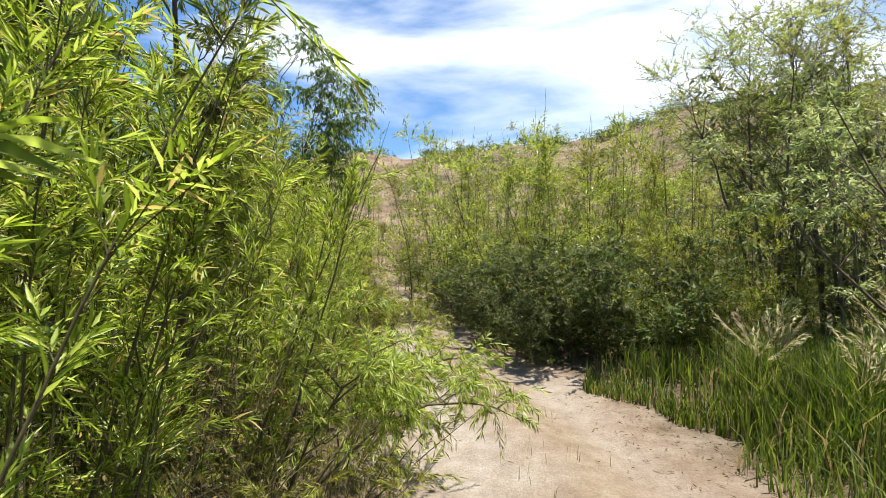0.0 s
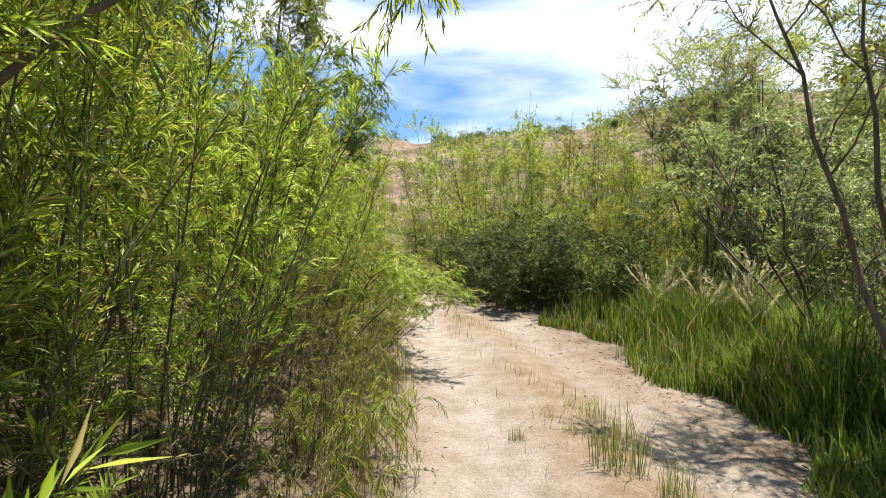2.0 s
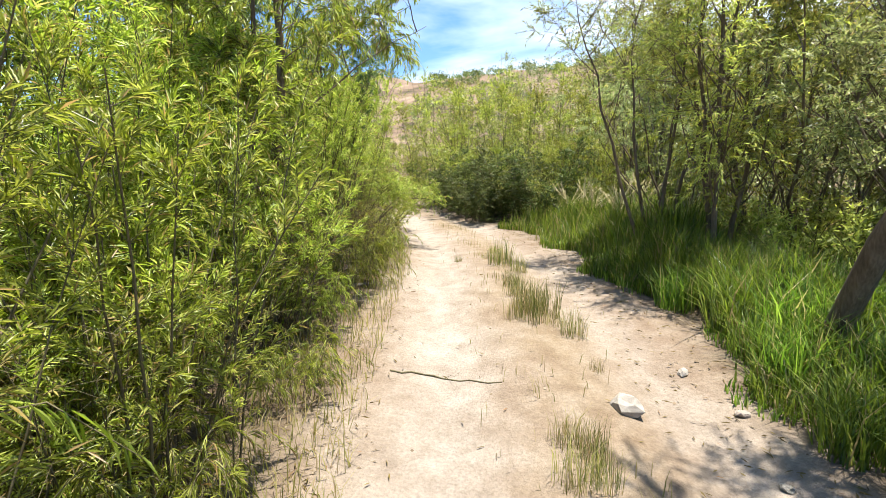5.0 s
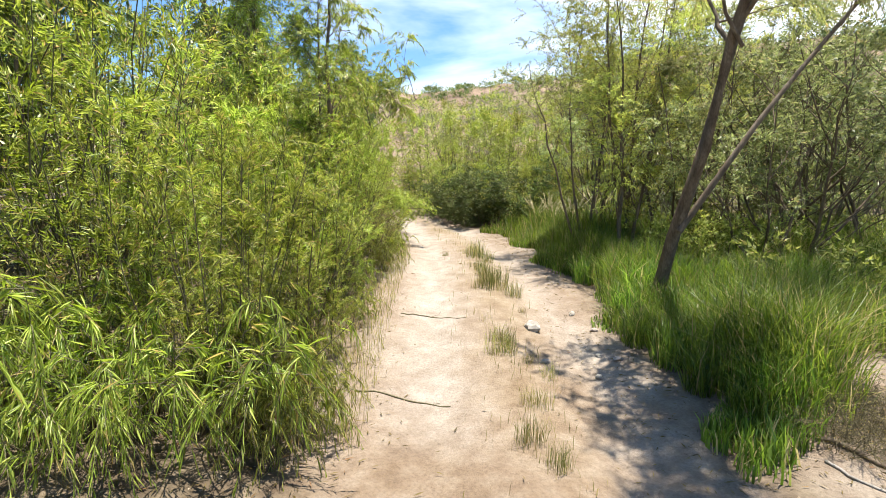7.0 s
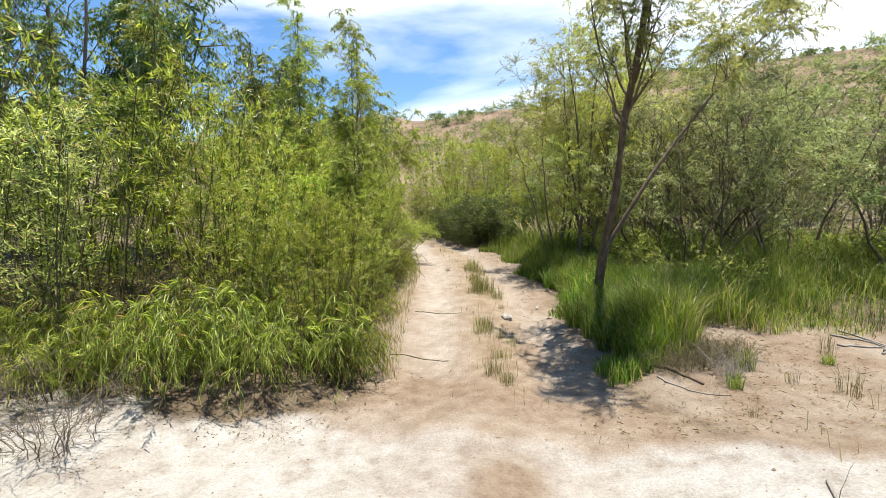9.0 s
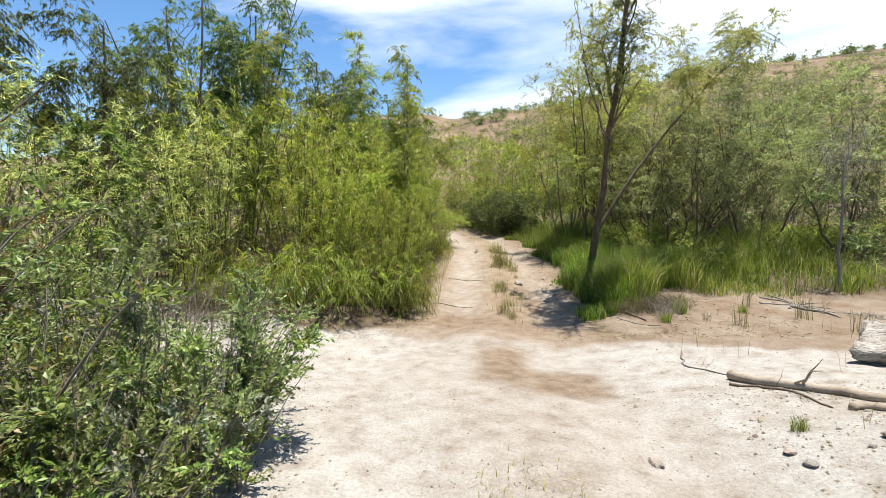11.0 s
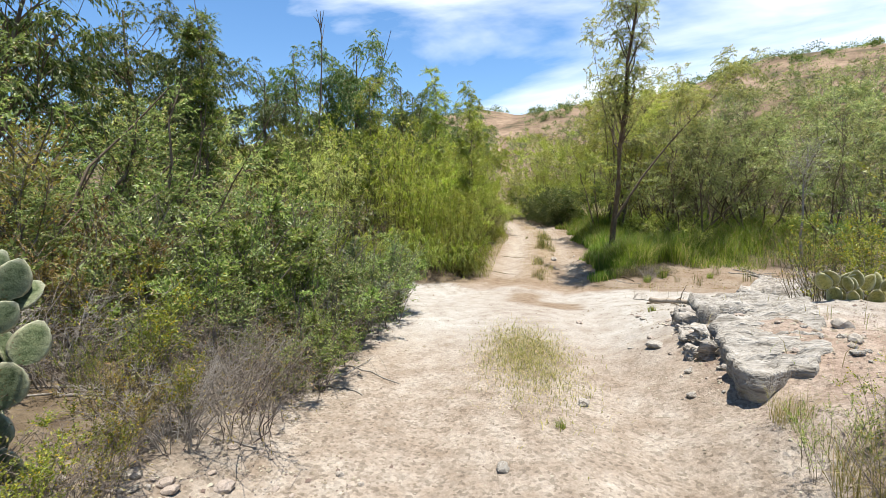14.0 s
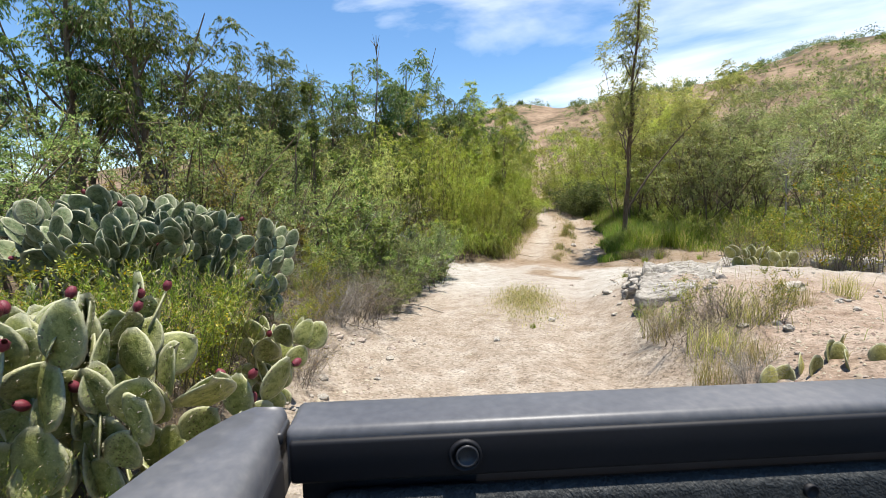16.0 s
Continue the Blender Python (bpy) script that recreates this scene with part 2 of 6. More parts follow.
def twigs_on(rng, lines, count, low=0.25, spread=0.9, up=0.4, length=0.45, bias=0.8, clump=1):
    """Start, direction and length of twigs that sprout from stems."""
    hubs = max(1, count // clump)
    pick = np.arange(count) % hubs
    idx = rng.integers(0, len(lines), hubs)[pick]
    s = low + (1 - low) * rng.uniform(0, 1, hubs)[pick] ** bias
    s = np.clip(s + rng.normal(0, 0.02, count), low, 1)
    p, t = along(lines, idx, s)
    d = unit(t * 0.7 + rng.normal(0, spread, (count, 3)) * [1, 1, 0.6] + [0, 0, up])
    return p, d, length * rng.uniform(0.5, 1.15, count) * (1.15 - 0.45 * s)


def leaves_on(rng, p, d, ln, per, droop=0.25, leaf=0.08, width=0.012, angle=0.7, hang=0.15, start=0.12):
    """Leaves set along drooping twigs."""
    s = start + (1 - start) * (np.arange(per) + rng.uniform(0, 1, (len(p), per))) / per
    pos = p[:, None] + d[:, None] * (ln[:, None] * s)[..., None]
    pos[..., 2] -= droop * ln[:, None] * s ** 2
    tan = d[:, None] + np.stack([0 * s, 0 * s, -2 * droop * s], -1)
    pos, tan = pos.reshape(-1, 3), unit(tan.reshape(-1, 3))
    perp = unit(np.cross(tan, rng.normal(0, 1, tan.shape)))
    way = tan * np.cos(angle) + perp * np.sin(angle) - [0, 0, hang]
    return leaf_arrays(rng, pos, way, leaf, width, coarse=leaf > 0.058 and width > 0.0144)


def twig_lines(p, d, ln, droop):
    s = np.array([0, 0.5, 1.0] if droop > 0.3 else [0, 1.0])
    line = p[:, None] + d[:, None] * (ln[:, None] * s)[..., None]
    line[..., 2] -= droop * ln[:, None] * s ** 2
    return line


def joined(*arrays):
    vs, fs, base = [], [], 0
    for v, f in arrays:
        vs.append(v)
        fs.append(f + base)
        base += len(v)
    return np.concatenate(vs), np.concatenate(fs)


# ---- plants: each makes one prototype, an Empty at its base with its parts ----
def shrub(name, label, seed, leaf_mat, wood_mat, height=2.6, spread=1.0, base_r=0.35, stems=14, twigs=260, per=22, twig_len=0.45, low=0.25,
          leaf=0.085, width=0.012, droop=0.25, hang=0.15, angle=0.7, up=0.4, tspread=0.9, r0=0.012, power=1.5, wobble=0.05, category="shrub", bias=0.8, twig_r=0.0025, vary=0.3, clump=1):
    rng = np.random.default_rng(seed)
    root = tagged(new(name), label, category)
    lines = stem_lines(rng, stems, height, spread, base_r, power, 7, wobble, vary)
    radii = np.linspace(1, 0.25, 7)[None] * r0 * rng.uniform(0.6, 1.2, (stems, 1))
    arrays = [tubes(lines, radii, 4 if twig_r else 3)]
    p, d, ln = twigs_on(rng, lines, twigs, low, tspread, up, twig_len, bias, clump)
    if twig_r:
        arrays.append(tubes(twig_lines(p, d, ln, droop), np.full((len(p), 3), twig_r)[:, :3 if droop > 0.3 else 2] * ([1, 0.8, 0.4] if droop > 0.3 else [1, 0.4]), 3))
    tagged(part("brushwood", mesh_np("brushwood", *joined(*arrays), wood_mat, True), root), kind="stuff")
    if per:
        part("foliage", mesh_np("foliage", *leaves_on(rng, p, d, ln, per, droop, leaf, width, angle, hang), leaf_mat), root)
    return root


def tree(name, label, seed, leaf_mat, wood_mat, trunks, limb_count=5, limb_len=1.8, limb_up=0.7, twigs=500, per=20, twig_len=0.5, leaf=0.08, width=0.012,
         droop=0.35, hang=0.3, crown_from=0.35, tspread=0.9, up=0.2, sub=4, bias=0.8, twig_r=0.003, leafy_trunk=False, clump=1):
    """trunks: (base, tip, bow, radius) each; limbs leave the trunks in their upper part, branches leave the limbs."""
    rng = np.random.default_rng(seed)
    root = tagged(new(name), label, "tree")
    carriers, bare_rows = [], []
    for base, tip, bow, r, *own in trunks:
        s = np.linspace(0, 1, 9)[:, None]
        line = np.array(base) * (1 - s) + np.array(tip) * s + np.array(bow) * (4 * s * (1 - s))
        line[1:-1] += rng.normal(0, 0.025, (7, 3)) * [1, 1, 0.3]
        part("trunk", mesh_np("trunk", *tubes(line[None], (r * (1 - 0.85 * s[:, 0] ** 0.9))[None], 8), wood_mat, True), root)
        bare_rows.append(len(carriers))
        carriers.append(line[None])
        for _ in range(own[0] if own else limb_count):
            f = rng.uniform(crown_from, 0.92)
            p, t = along(line[None], np.zeros(1, int), np.array([f]))
            az = rng.uniform(0, 2 * np.pi)
            d = unit(np.array([np.cos(az), np.sin(az), limb_up]) + t[0] * 0.5)
            ll = limb_len * rng.uniform(0.6, 1.1) * (1.2 - 0.6 * f)
            q = np.linspace(0, 1, 6)[:, None]
            limb = p + d * ll * q + np.array([0, 0, 0.18 * ll]) * q ** 2
            limb[1:] += np.cumsum(rng.normal(0, 0.03 * ll, (5, 3)), 0)
            lr = max(0.007, r * (1 - 0.85 * f) * 0.42)
            arrays = [tubes(limb[None], (lr * (1 - 0.8 * q[:, 0]))[None], 6)]
            carriers.append(np.concatenate([limb, limb[-1:] + (limb[-1:] - limb[-2:-1]) * [[0.5], [1.0], [1.5]]])[None])
            for _ in range(sub):
                g = rng.uniform(0.25, 0.9)
                b, bt = along(limb[None], np.zeros(1, int), np.array([g]))
                bd = unit(bt[0] * 0.7 + rng.normal(0, 0.6, 3) + [0, 0, 0.25])
                bl = ll * 0.55 * rng.uniform(0.6, 1.1)
                br = b + bd * bl * q + np.array([0, 0, -0.05 * bl]) * q ** 2
                arrays.append(tubes(br[None], (lr * 0.45 * (1 - 0.8 * q[:, 0]))[None], 4))
                carriers.append(np.concatenate([br, br[-1:] + (br[-1:] - br[-2:-1]) * [[0.4], [0.8], [1.2]]])[None])
            part("limb", mesh_np("limb", *joined(*arrays), wood_mat, True), root)
    lines = np.concatenate(carriers)
    top = lines[[k for k in range(len(lines)) if leafy_trunk or k not in bare_rows]]
    p, d, ln = twigs_on(rng, top, twigs, 0.2, tspread, up, twig_len, bias, clump)
    tw = tubes(twig_lines(p, d, ln, droop), np.full((len(p), 3), twig_r)[:, :3 if droop > 0.3 else 2] * ([1, 0.8, 0.4] if droop > 0.3 else [1, 0.4]), 3)
    if twig_r:
        tagged(part("twigwork", mesh_np("twigwork", *tw, wood_mat), root), kind="stuff")
    if not per:
        return root
    part("crown", mesh_np("crown", *leaves_on(rng, p, d, ln, per, droop, leaf, width, 0.7, hang), leaf_mat), root)
    return root


def blades(rng, pos, height, width, lean, curl=0.5):
    """Grass blades in two bent pieces, five corners each."""
    n = len(pos)
    az = rng.uniform(0, 2 * np.pi, n)
    out = np.stack([np.cos(az), np.sin(az), 0 * az], -1)
    side = np.stack([-np.sin(az), np.cos(az), 0 * az], -1)
    turn = rng.uniform(-1, 1, (n, 1))
    side = unit(side + out * turn)
    h = (np.broadcast_to(height, n) * rng.uniform(0.55, 1.15, n))[:, None]
    ln = (np.broadcast_to(lean, n) * rng.uniform(0.1, 1.3, n))[:, None]
    w = np.broadcast_to(width, n)[:, None] * rng.uniform(0.7, 1.2, (n, 1))
    up = np.array([0, 0, 1.0])
    mid = pos + up * h * 0.58 + out * h * ln * 0.28
    tip = pos + up * h * (1 - curl * ln * 0.35) + out * h * ln * 0.95
    v = np.stack([pos - side * w * 0.5, pos + side * w * 0.5, mid + side * w * 0.42, mid - side * w * 0.42, tip], 1).reshape(-1, 3)
    b = np.arange(n)[:, None] * 5
    f = np.concatenate([b + [0, 1, 2], b + [0, 2, 3], b + [3, 2, 4]], 1).reshape(-1, 3)
    return v, f


def place(root, spots):
    """Copies of a prototype at (x, y, turn, scale, sink, tilt...) on the ground; the prototype itself takes the first spot."""
    made = []
    for n, (x, y, turn, size, *rest) in enumerate(spots):
        lift = rest[0] if rest else 0.0
        tilt = rest[1] if len(rest) > 1 else 0.0
        m = pose(x, y, ground_z(x, y) - 0.03 + lift, tilt, 0, turn) @ Matrix.Diagonal((size, size, size * (rest[2] if len(rest) > 2 else 1.0), 1))
        if n == 0:
            first = m
        else:
            made.append(copy_thing(root, m))
    root.matrix_basis = first
    if made:
        for ob in (root, *made):
            tagged(ob, group=f"{root.name.split('.')[0].replace('_', ' ')} plants")
    return [root, *made]


# ---- ground ----
ROAD_Y = np.array([-40, -16, -11.5, -8, -6.4, -5, -4.1, -3, -1.6, -0.3, 0.9, 1.8, 3.6, 5, 6, 7.5, 9.2, 11.5, 13.1, 14.7, 16.5, 20, 24, 40.0])
ROAD_L = np.array([16.0, 5.6, 3.0, 0.75, 0.3, -0.5, -0.55, -0.6, -1.15, -1.9, -1.2, -0.55, -0.75, -0.86, -0.95, -1.0, -1.25, -1.8, -2.1, -2.5, -2.8, -3.15, -3.7, -9])
ROAD_R = np.array([19.5, 8.4, 5.6, 3.75, 3.3, 3.0, 2.95, 2.9, 2.8, 2.6, 2.3, 2.1, 2.08, 2.0, 1.9, 1.62, 1.42, 1.12, 0.75, 0.1, -0.5, -1.7, -2.3, -7])
# the lie of the land along the wash
LAND_Y = np.array([-60, -30, -11.5, -8.4, -5.8, -4.4, -3, -1.8, -0.64, 0.25, 1.5, 2.9, 4.04, 5.08, 6.1, 7.1, 9, 11, 13.5, 18, 24, 40, 900])
LAND_Z = np.array([0.30, 0.20, 0.125, 0.12, 0.11, 0.16, 0.19, 0.13, 0.05, 0.0, -0.03, 0.01, 0.14, 0.28, 0.42, 0.53, 0.60, 0.66, 0.74, 0.95, 1.25, 2.0, 2.0])


def land(y):
    return sum(np.interp(y + d, LAND_Y, LAND_Z) for d in (-0.8, -0.4, 0.0, 0.4, 0.8)) / 5


def road_edges(y):
    return np.interp(y, ROAD_Y, ROAD_L), np.interp(y, ROAD_Y, ROAD_R)


def bumps(x, y):
    """Soft uneven relief from a few crossed waves."""
    return (0.5 * np.sin(1.7 * x + 0.6 * y + 1.0) * np.sin(0.8 * y - 0.5 * x) + 0.3 * np.sin(3.9 * x - 2.2 * y) * np.sin(2.9 * y + 1.3 * x + 2)
            + 0.2 * np.sin(8.3 * x + 3.1 * y) * np.sin(7.1 * y - 4.7 * x + 1))


def smooth(a, b, v):
    t = np.clip((v - a) / (b - a), 0, 1)
    return t * t * (3 - 2 * t)


def ground_z(x, y):
    x, y = np.asarray(x, float), np.asarray(y, float)
    l, r = road_edges(y)
    mid, half = (l + r) / 2, (r - l) / 2
    u = (x - mid) / half
    road = 1 - smooth(0.9, 1.25, np.abs(u))
    z = 0.05 * bumps(x, y) * (1 - 0.75 * road)
    # wheel ruts and the hump between them
    z = z + road * (-0.045 * np.exp(-((np.abs(u) - 0.52) / 0.2) ** 2) + 0.03 * np.exp(-(u / 0.22) ** 2))
    # banks beside the track, higher on the brushy side
    z = z + land(y) + (0.28 + 0.2 * smooth(-5.0, -7.5, y)) * smooth(1.0, 2.2, -u) * smooth(-15, -11, y) + 0.10 * smooth(1.05, 1.8, u) * smooth(-1, 2, y)
    # the rock shelf that the track crosses, with its low step
    z = z - 0.05 * smooth(0.06, -0.12, y + 0.2 * x - 1.05 + 0.1 * np.sin(1.3 * x + 0.5) + 0.06 * np.sin(4.7 * x) + 0.03 * np.sin(11 * x)) * smooth(-2.0, 0.5, y) * (1 - smooth(5, 8, np.abs(x)))
    # the stony bank that rises beside the track past the shelf
    z = z + (0.50 + 0.06 * bumps(2.1 * x, 2.1 * y)) * smooth(0.45, 1.5, u + 0.06 * np.sin(2.7 * y) + 0.04 * np.sin(7.3 * y)) * (0.35 * smooth(1.6, 0.2, y) + 0.65 * smooth(-1.6, -3.4, y)) * (1 - 0.5 * smooth(-7.5, -11.0, y))
    # rising ground on both sides, and the hill
    z = z + 1.6 * smooth(7, 22, x) + 1.0 * smooth(-4, -14, x)
    s = 0.24 * x + 0.97 * y
    hill = smooth(18, 66, s)
    z = z + (14.6 + 0.035 * np.clip(x, -40, 60)) * hill + hill * (0.7 * bumps(x * 0.13, y * 0.13) + 0.3 * bumps(x * 0.5 + 3, y * 0.5))
    return z


def spaced(lo, hi, step, far, grow=1.22):
    mid = list(np.arange(lo, hi + step * 0.5, step))
    out, d = [], step
    p = hi
    while p < far:
        d *= grow
        p += d
        out.append(p)
    back, d, p = [], step, lo
    while p > -far:
        d *= grow
        p -= d
        back.append(p)
    return np.array(back[::-1] + mid + out)


gx, gy = spaced(-4.0, 7.0, 0.09, 900), spaced(-12.5, 16, 0.11, 900)
GX, GY = np.meshgrid(gx, gy, indexing="xy")
GZ = ground_z(GX, GY)
near = (np.abs(GX - 1) < 7) & (np.abs(GY) < 19)
rng_g = np.random.default_rng(5)
GZ = GZ + near * rng_g.normal(0, 0.0015, GZ.shape)
gv = np.stack([GX, GY, GZ], -1).reshape(-1, 3)
ii, jj = np.meshgrid(np.arange(len(gy) - 1), np.arange(len(gx) - 1), indexing="ij")
b0 = ii * len(gx) + jj
gf = np.stack([b0, b0 + 1, b0 + 1 + len(gx), b0 + len(gx)], -1).reshape(-1, 4)
ground_mesh = mesh_np("ground", gv, gf, None, True)


def add_zone(name, values):
    at = ground_mesh.attributes.new(name, "FLOAT", "POINT")
    at.data.foreach_set("value", np.asarray(values, np.float32).ravel())


EL, ER = road_edges(GY)
U = (GX - (EL + ER) / 2) / ((ER - EL) / 2)
wav = 0.25 * bumps(GX * 1.6, GY * 1.6)
flat = smooth(4.5, 3.8, GY + wav) * smooth(-5, -3, GY) * smooth(1.0, 1.3, U) * (1 - smooth(6.5, 9, GX)) * 0.85
add_zone("track", np.maximum(1 - smooth(0.85, 1.25, np.abs(U) + wav), flat))
shelf = smooth(0.07, -0.09, GY + wav * 0.8 + 0.2 * GX - 1.05 + 0.5 * smooth(-1.0, -2.4, GX)) * smooth(-4.6, -3.0, GY + wav) * (1 - smooth(4.5, 6.5, np.abs(GX - 1.5)))
core = (1 - smooth(0.25, 0.7, np.abs(U - 0.1) + wav)) * 0.35
add_zone("shelf", shelf * (1 - core))
add_zone("gravel", smooth(-2.5, -6.0, GY + wav) * smooth(-2.0, -1.25, U + wav) * (1 - smooth(1.6, 4.5, U + 2 * wav)) * smooth(-60, -30, GY))
add_zone("rut", np.exp(-((U + 0.46 + 0.3 * wav) / 0.27) ** 2) * 0.75 + 0.35 * np.exp(-((U - 0.5 + 0.3 * wav) / 0.2) ** 2))
add_zone("damp", np.clip(0.55 * np.exp(-((GX - 1.1) / 1.5) ** 4 - ((GY + 0.2 * GX - 1.75 + wav) / 0.5) ** 4) + np.exp(-((GX - 0.8) / 0.3) ** 4 - ((GY + 0.2) / 0.95) ** 4) + 0.9 * np.exp(-((GX - 1.45) / 0.4) ** 4 - ((GY + 0.8) / 0.5) ** 4) + 0.7 * np.exp(-((GX - 0.1) / 0.6) ** 2 - ((GY - 2.2) / 0.6) ** 2) + 0.7 * np.exp(-((GX - 1.2) / 0.35) ** 2 - ((GY - 3.2) / 0.9) ** 2) + 1.2 * wav, 0, 0.85))
add_zone("pinkish", smooth(0.75, 1.3, U + wav) * smooth(0.5, -2.5, GY + wav) * smooth(-40, -20, GY) * (1 - smooth(7, 10, GX + 2 * wav)))
add_zone("median", np.clip(np.exp(-((U - 0.12 + 0.4 * wav) / 0.24) ** 2) * smooth(1.4, 2.4, GY) * (0.75 + 1.6 * wav), 0, 1))
add_zone("hillside", smooth(20, 27, 0.24 * GX + 0.97 * GY))

m, n, l, bsdf = material("desert_soil")
tex = n.new("ShaderNodeTexCoord")


def soil_noise(scale, detail=5, rough=0.6):
    t = n.new("ShaderNodeTexNoise")
    t.inputs["Scale"].default_value, t.inputs["Detail"].default_value, t.inputs["Roughness"].default_value = scale, detail, rough
    l.new(tex.outputs["Object"], t.inputs["Vector"])
    return t


def soil_mix(fac, a, b):
    mx = n.new("ShaderNodeMix")
    mx.data_type = "RGBA"
    l.new(fac, mx.inputs["Factor"])
    l.new(a, mx.inputs["A"])
    l.new(b, mx.inputs["B"])
    return mx.outputs["Result"]


def zone(name):
    at = n.new("ShaderNodeAttribute")
    at.attribute_name = name
    return at.outputs["Fac"]


n_big, n_mid, n_fine = soil_noise(0.9), soil_noise(5.0, 6), soil_noise(45, 5, 0.7)
sand = ramp(n, [(0.34, (0.200, 0.132, 0.082)), (0.48, (0.272, 0.205, 0.146)), (0.62, (0.350, 0.298, 0.236))])
l.new(n_big.outputs["Fac"], sand.inputs["Fac"])
sand_f = ramp(n, [(0.3, (0.184, 0.130, 0.088)), (0.55, (0.290, 0.230, 0.172)), (0.75, (0.365, 0.315, 0.250))])
l.new(n_mid.outputs["Fac"], sand_f.inputs["Fac"])
half_f = n.new("ShaderNodeValue")
half_f.outputs[0].default_value = 0.5
sandy = soil_mix(half_f.outputs[0], sand.outputs["Color"], sand_f.outputs["Color"])
litter = ramp(n, [(0.3, (0.062, 0.043, 0.028)), (0.5, (0.124, 0.093, 0.059)), (0.7, (0.205, 0.161, 0.105))])
l.new(n_mid.outputs["Fac"], litter.inputs["Fac"])
pale = ramp(n, [(0.28, (0.250, 0.212, 0.168)), (0.42, (0.355, 0.324, 0.280)), (0.62, (0.425, 0.405, 0.362))])
l.new(n_mid.outputs["Fac"], pale.inputs["Fac"])
grit = ramp(n, [(0.3, (0.24, 0.190, 0.142)), (0.5, (0.325, 0.274, 0.218)), (0.72, (0.405, 0.360, 0.300))])
l.new(n_mid.outputs["Fac"], grit.inputs["Fac"])
slope = ramp(n, [(0.38, (0.085, 0.072, 0.038)), (0.5, (0.215, 0.150, 0.098)), (0.66, (0.30, 0.22, 0.15))])
n_hill = soil_noise(0.25, 8)
l.new(n_hill.outputs["Fac"], slope.inputs["Fac"])
c = soil_mix(zone("track"), litter.outputs["Color"], sandy)
packed = ramp(n, [(0.3, (0.30, 0.250, 0.20)), (0.5, (0.375, 0.327, 0.272)), (0.7, (0.43, 0.392, 0.338))])
l.new(n_mid.outputs["Fac"], packed.inputs["Fac"])
c = soil_mix(zone("rut"), c, packed.outputs["Color"])
hump = ramp(n, [(0.3, (0.185, 0.128, 0.072)), (0.5, (0.262, 0.196, 0.122)), (0.7, (0.335, 0.272, 0.190))])
l.new(n_mid.outputs["Fac"], hump.inputs["Fac"])
c = soil_mix(zone("median"), c, hump.outputs["Color"])
c = soil_mix(zone("gravel"), c, grit.outputs["Color"])
pink = ramp(n, [(0.3, (0.24, 0.172, 0.126)), (0.5, (0.325, 0.252, 0.195)), (0.72, (0.40, 0.332, 0.268))])
l.new(n_mid.outputs["Fac"], pink.inputs["Fac"])
c = soil_mix(zone("pinkish"), c, pink.outputs["Color"])
c = soil_mix(zone("shelf"), c, pale.outputs["Color"])
wet = ramp(n, [(0.3, (0.140, 0.090, 0.052)), (0.5, (0.205, 0.142, 0.088)), (0.7, (0.270, 0.205, 0.140))])
l.new(n_mid.outputs["Fac"], wet.inputs["Fac"])
c = soil_mix(zone("damp"), c, wet.outputs["Color"])
rubble = ramp(n, [(0.35, (0.62, 0.6, 0.58)), (0.5, (1.0, 1.0, 1.0)), (0.65, (1.25, 1.22, 1.2))])
n_scar = soil_noise(1.3, 8, 0.7)
l.new(n_scar.outputs["Fac"], rubble.inputs["Fac"])
stony = n.new("ShaderNodeMix")
stony.data_type, stony.blend_type = "RGBA", "MULTIPLY"
stony.inputs["Factor"].default_value = 0.9
l.new(slope.outputs["Color"], stony.inputs["A"])
l.new(rubble.outputs["Color"], stony.inputs["B"])
c = soil_mix(zone("hillside"), c, stony.outputs["Result"])
fine_r = ramp(n, [(0.25, (0.48, 0.475, 0.47)), (0.6, (0.86, 0.86, 0.86))])
l.new(n_fine.outputs["Fac"], fine_r.inputs["Fac"])
mul = n.new("ShaderNodeMix")
mul.data_type, mul.blend_type = "RGBA", "MULTIPLY"
mul.inputs["Factor"].default_value = 0.8
l.new(c, mul.inputs["A"])
l.new(fine_r.outputs["Color"], mul.inputs["B"])
peb = n.new("ShaderNodeTexVoronoi")
peb.inputs["Scale"].default_value = 42
l.new(tex.outputs["Object"], peb.inputs["Vector"])
tone = n.new("ShaderNodeSeparateColor")
l.new(peb.outputs["Color"], tone.inputs["Color"])
peb_r = ramp(n, [(0.0, (0.5, 0.48, 0.45)), (0.35, (0.92, 0.91, 0.9)), (1.0, (1.22, 1.21, 1.2))])
l.new(tone.outputs["Red"], peb_r.inputs["Fac"])
share = n.new("ShaderNodeMath")
share.operation = "MULTIPLY_ADD"
share.inputs[1].default_value, share.inputs[2].default_value = 0.6, 0.12
l.new(zone("gravel"), share.inputs[0])
pebbled = n.new("ShaderNodeMix")
pebbled.data_type, pebbled.blend_type = "RGBA", "MULTIPLY"
l.new(share.outputs["Value"], pebbled.inputs["Factor"])
l.new(mul.outputs["Result"], pebbled.inputs["A"])
l.new(peb_r.outputs["Color"], pebbled.inputs["B"])
l.new(pebbled.outputs["Result"], bsdf.inputs["Base Color"])
bsdf.inputs["Roughness"].default_value, bsdf.inputs["Specular IOR Level"].default_value = 0.95, 0.15
bp = n.new("ShaderNodeBump")
bp.inputs["Strength"].default_value, bp.inputs["Distance"].default_value = 0.8, 0.02
hsum = n.new("ShaderNodeMath")
hsum.operation = "MULTIPLY_ADD"
hsum.inputs[1].default_value = 0.2
l.new(n_mid.outputs["Fac"], hsum.inputs[0])
l.new(n_fine.outputs["Fac"], hsum.inputs[2])
l.new(hsum.outputs["Value"], bp.inputs["Height"])
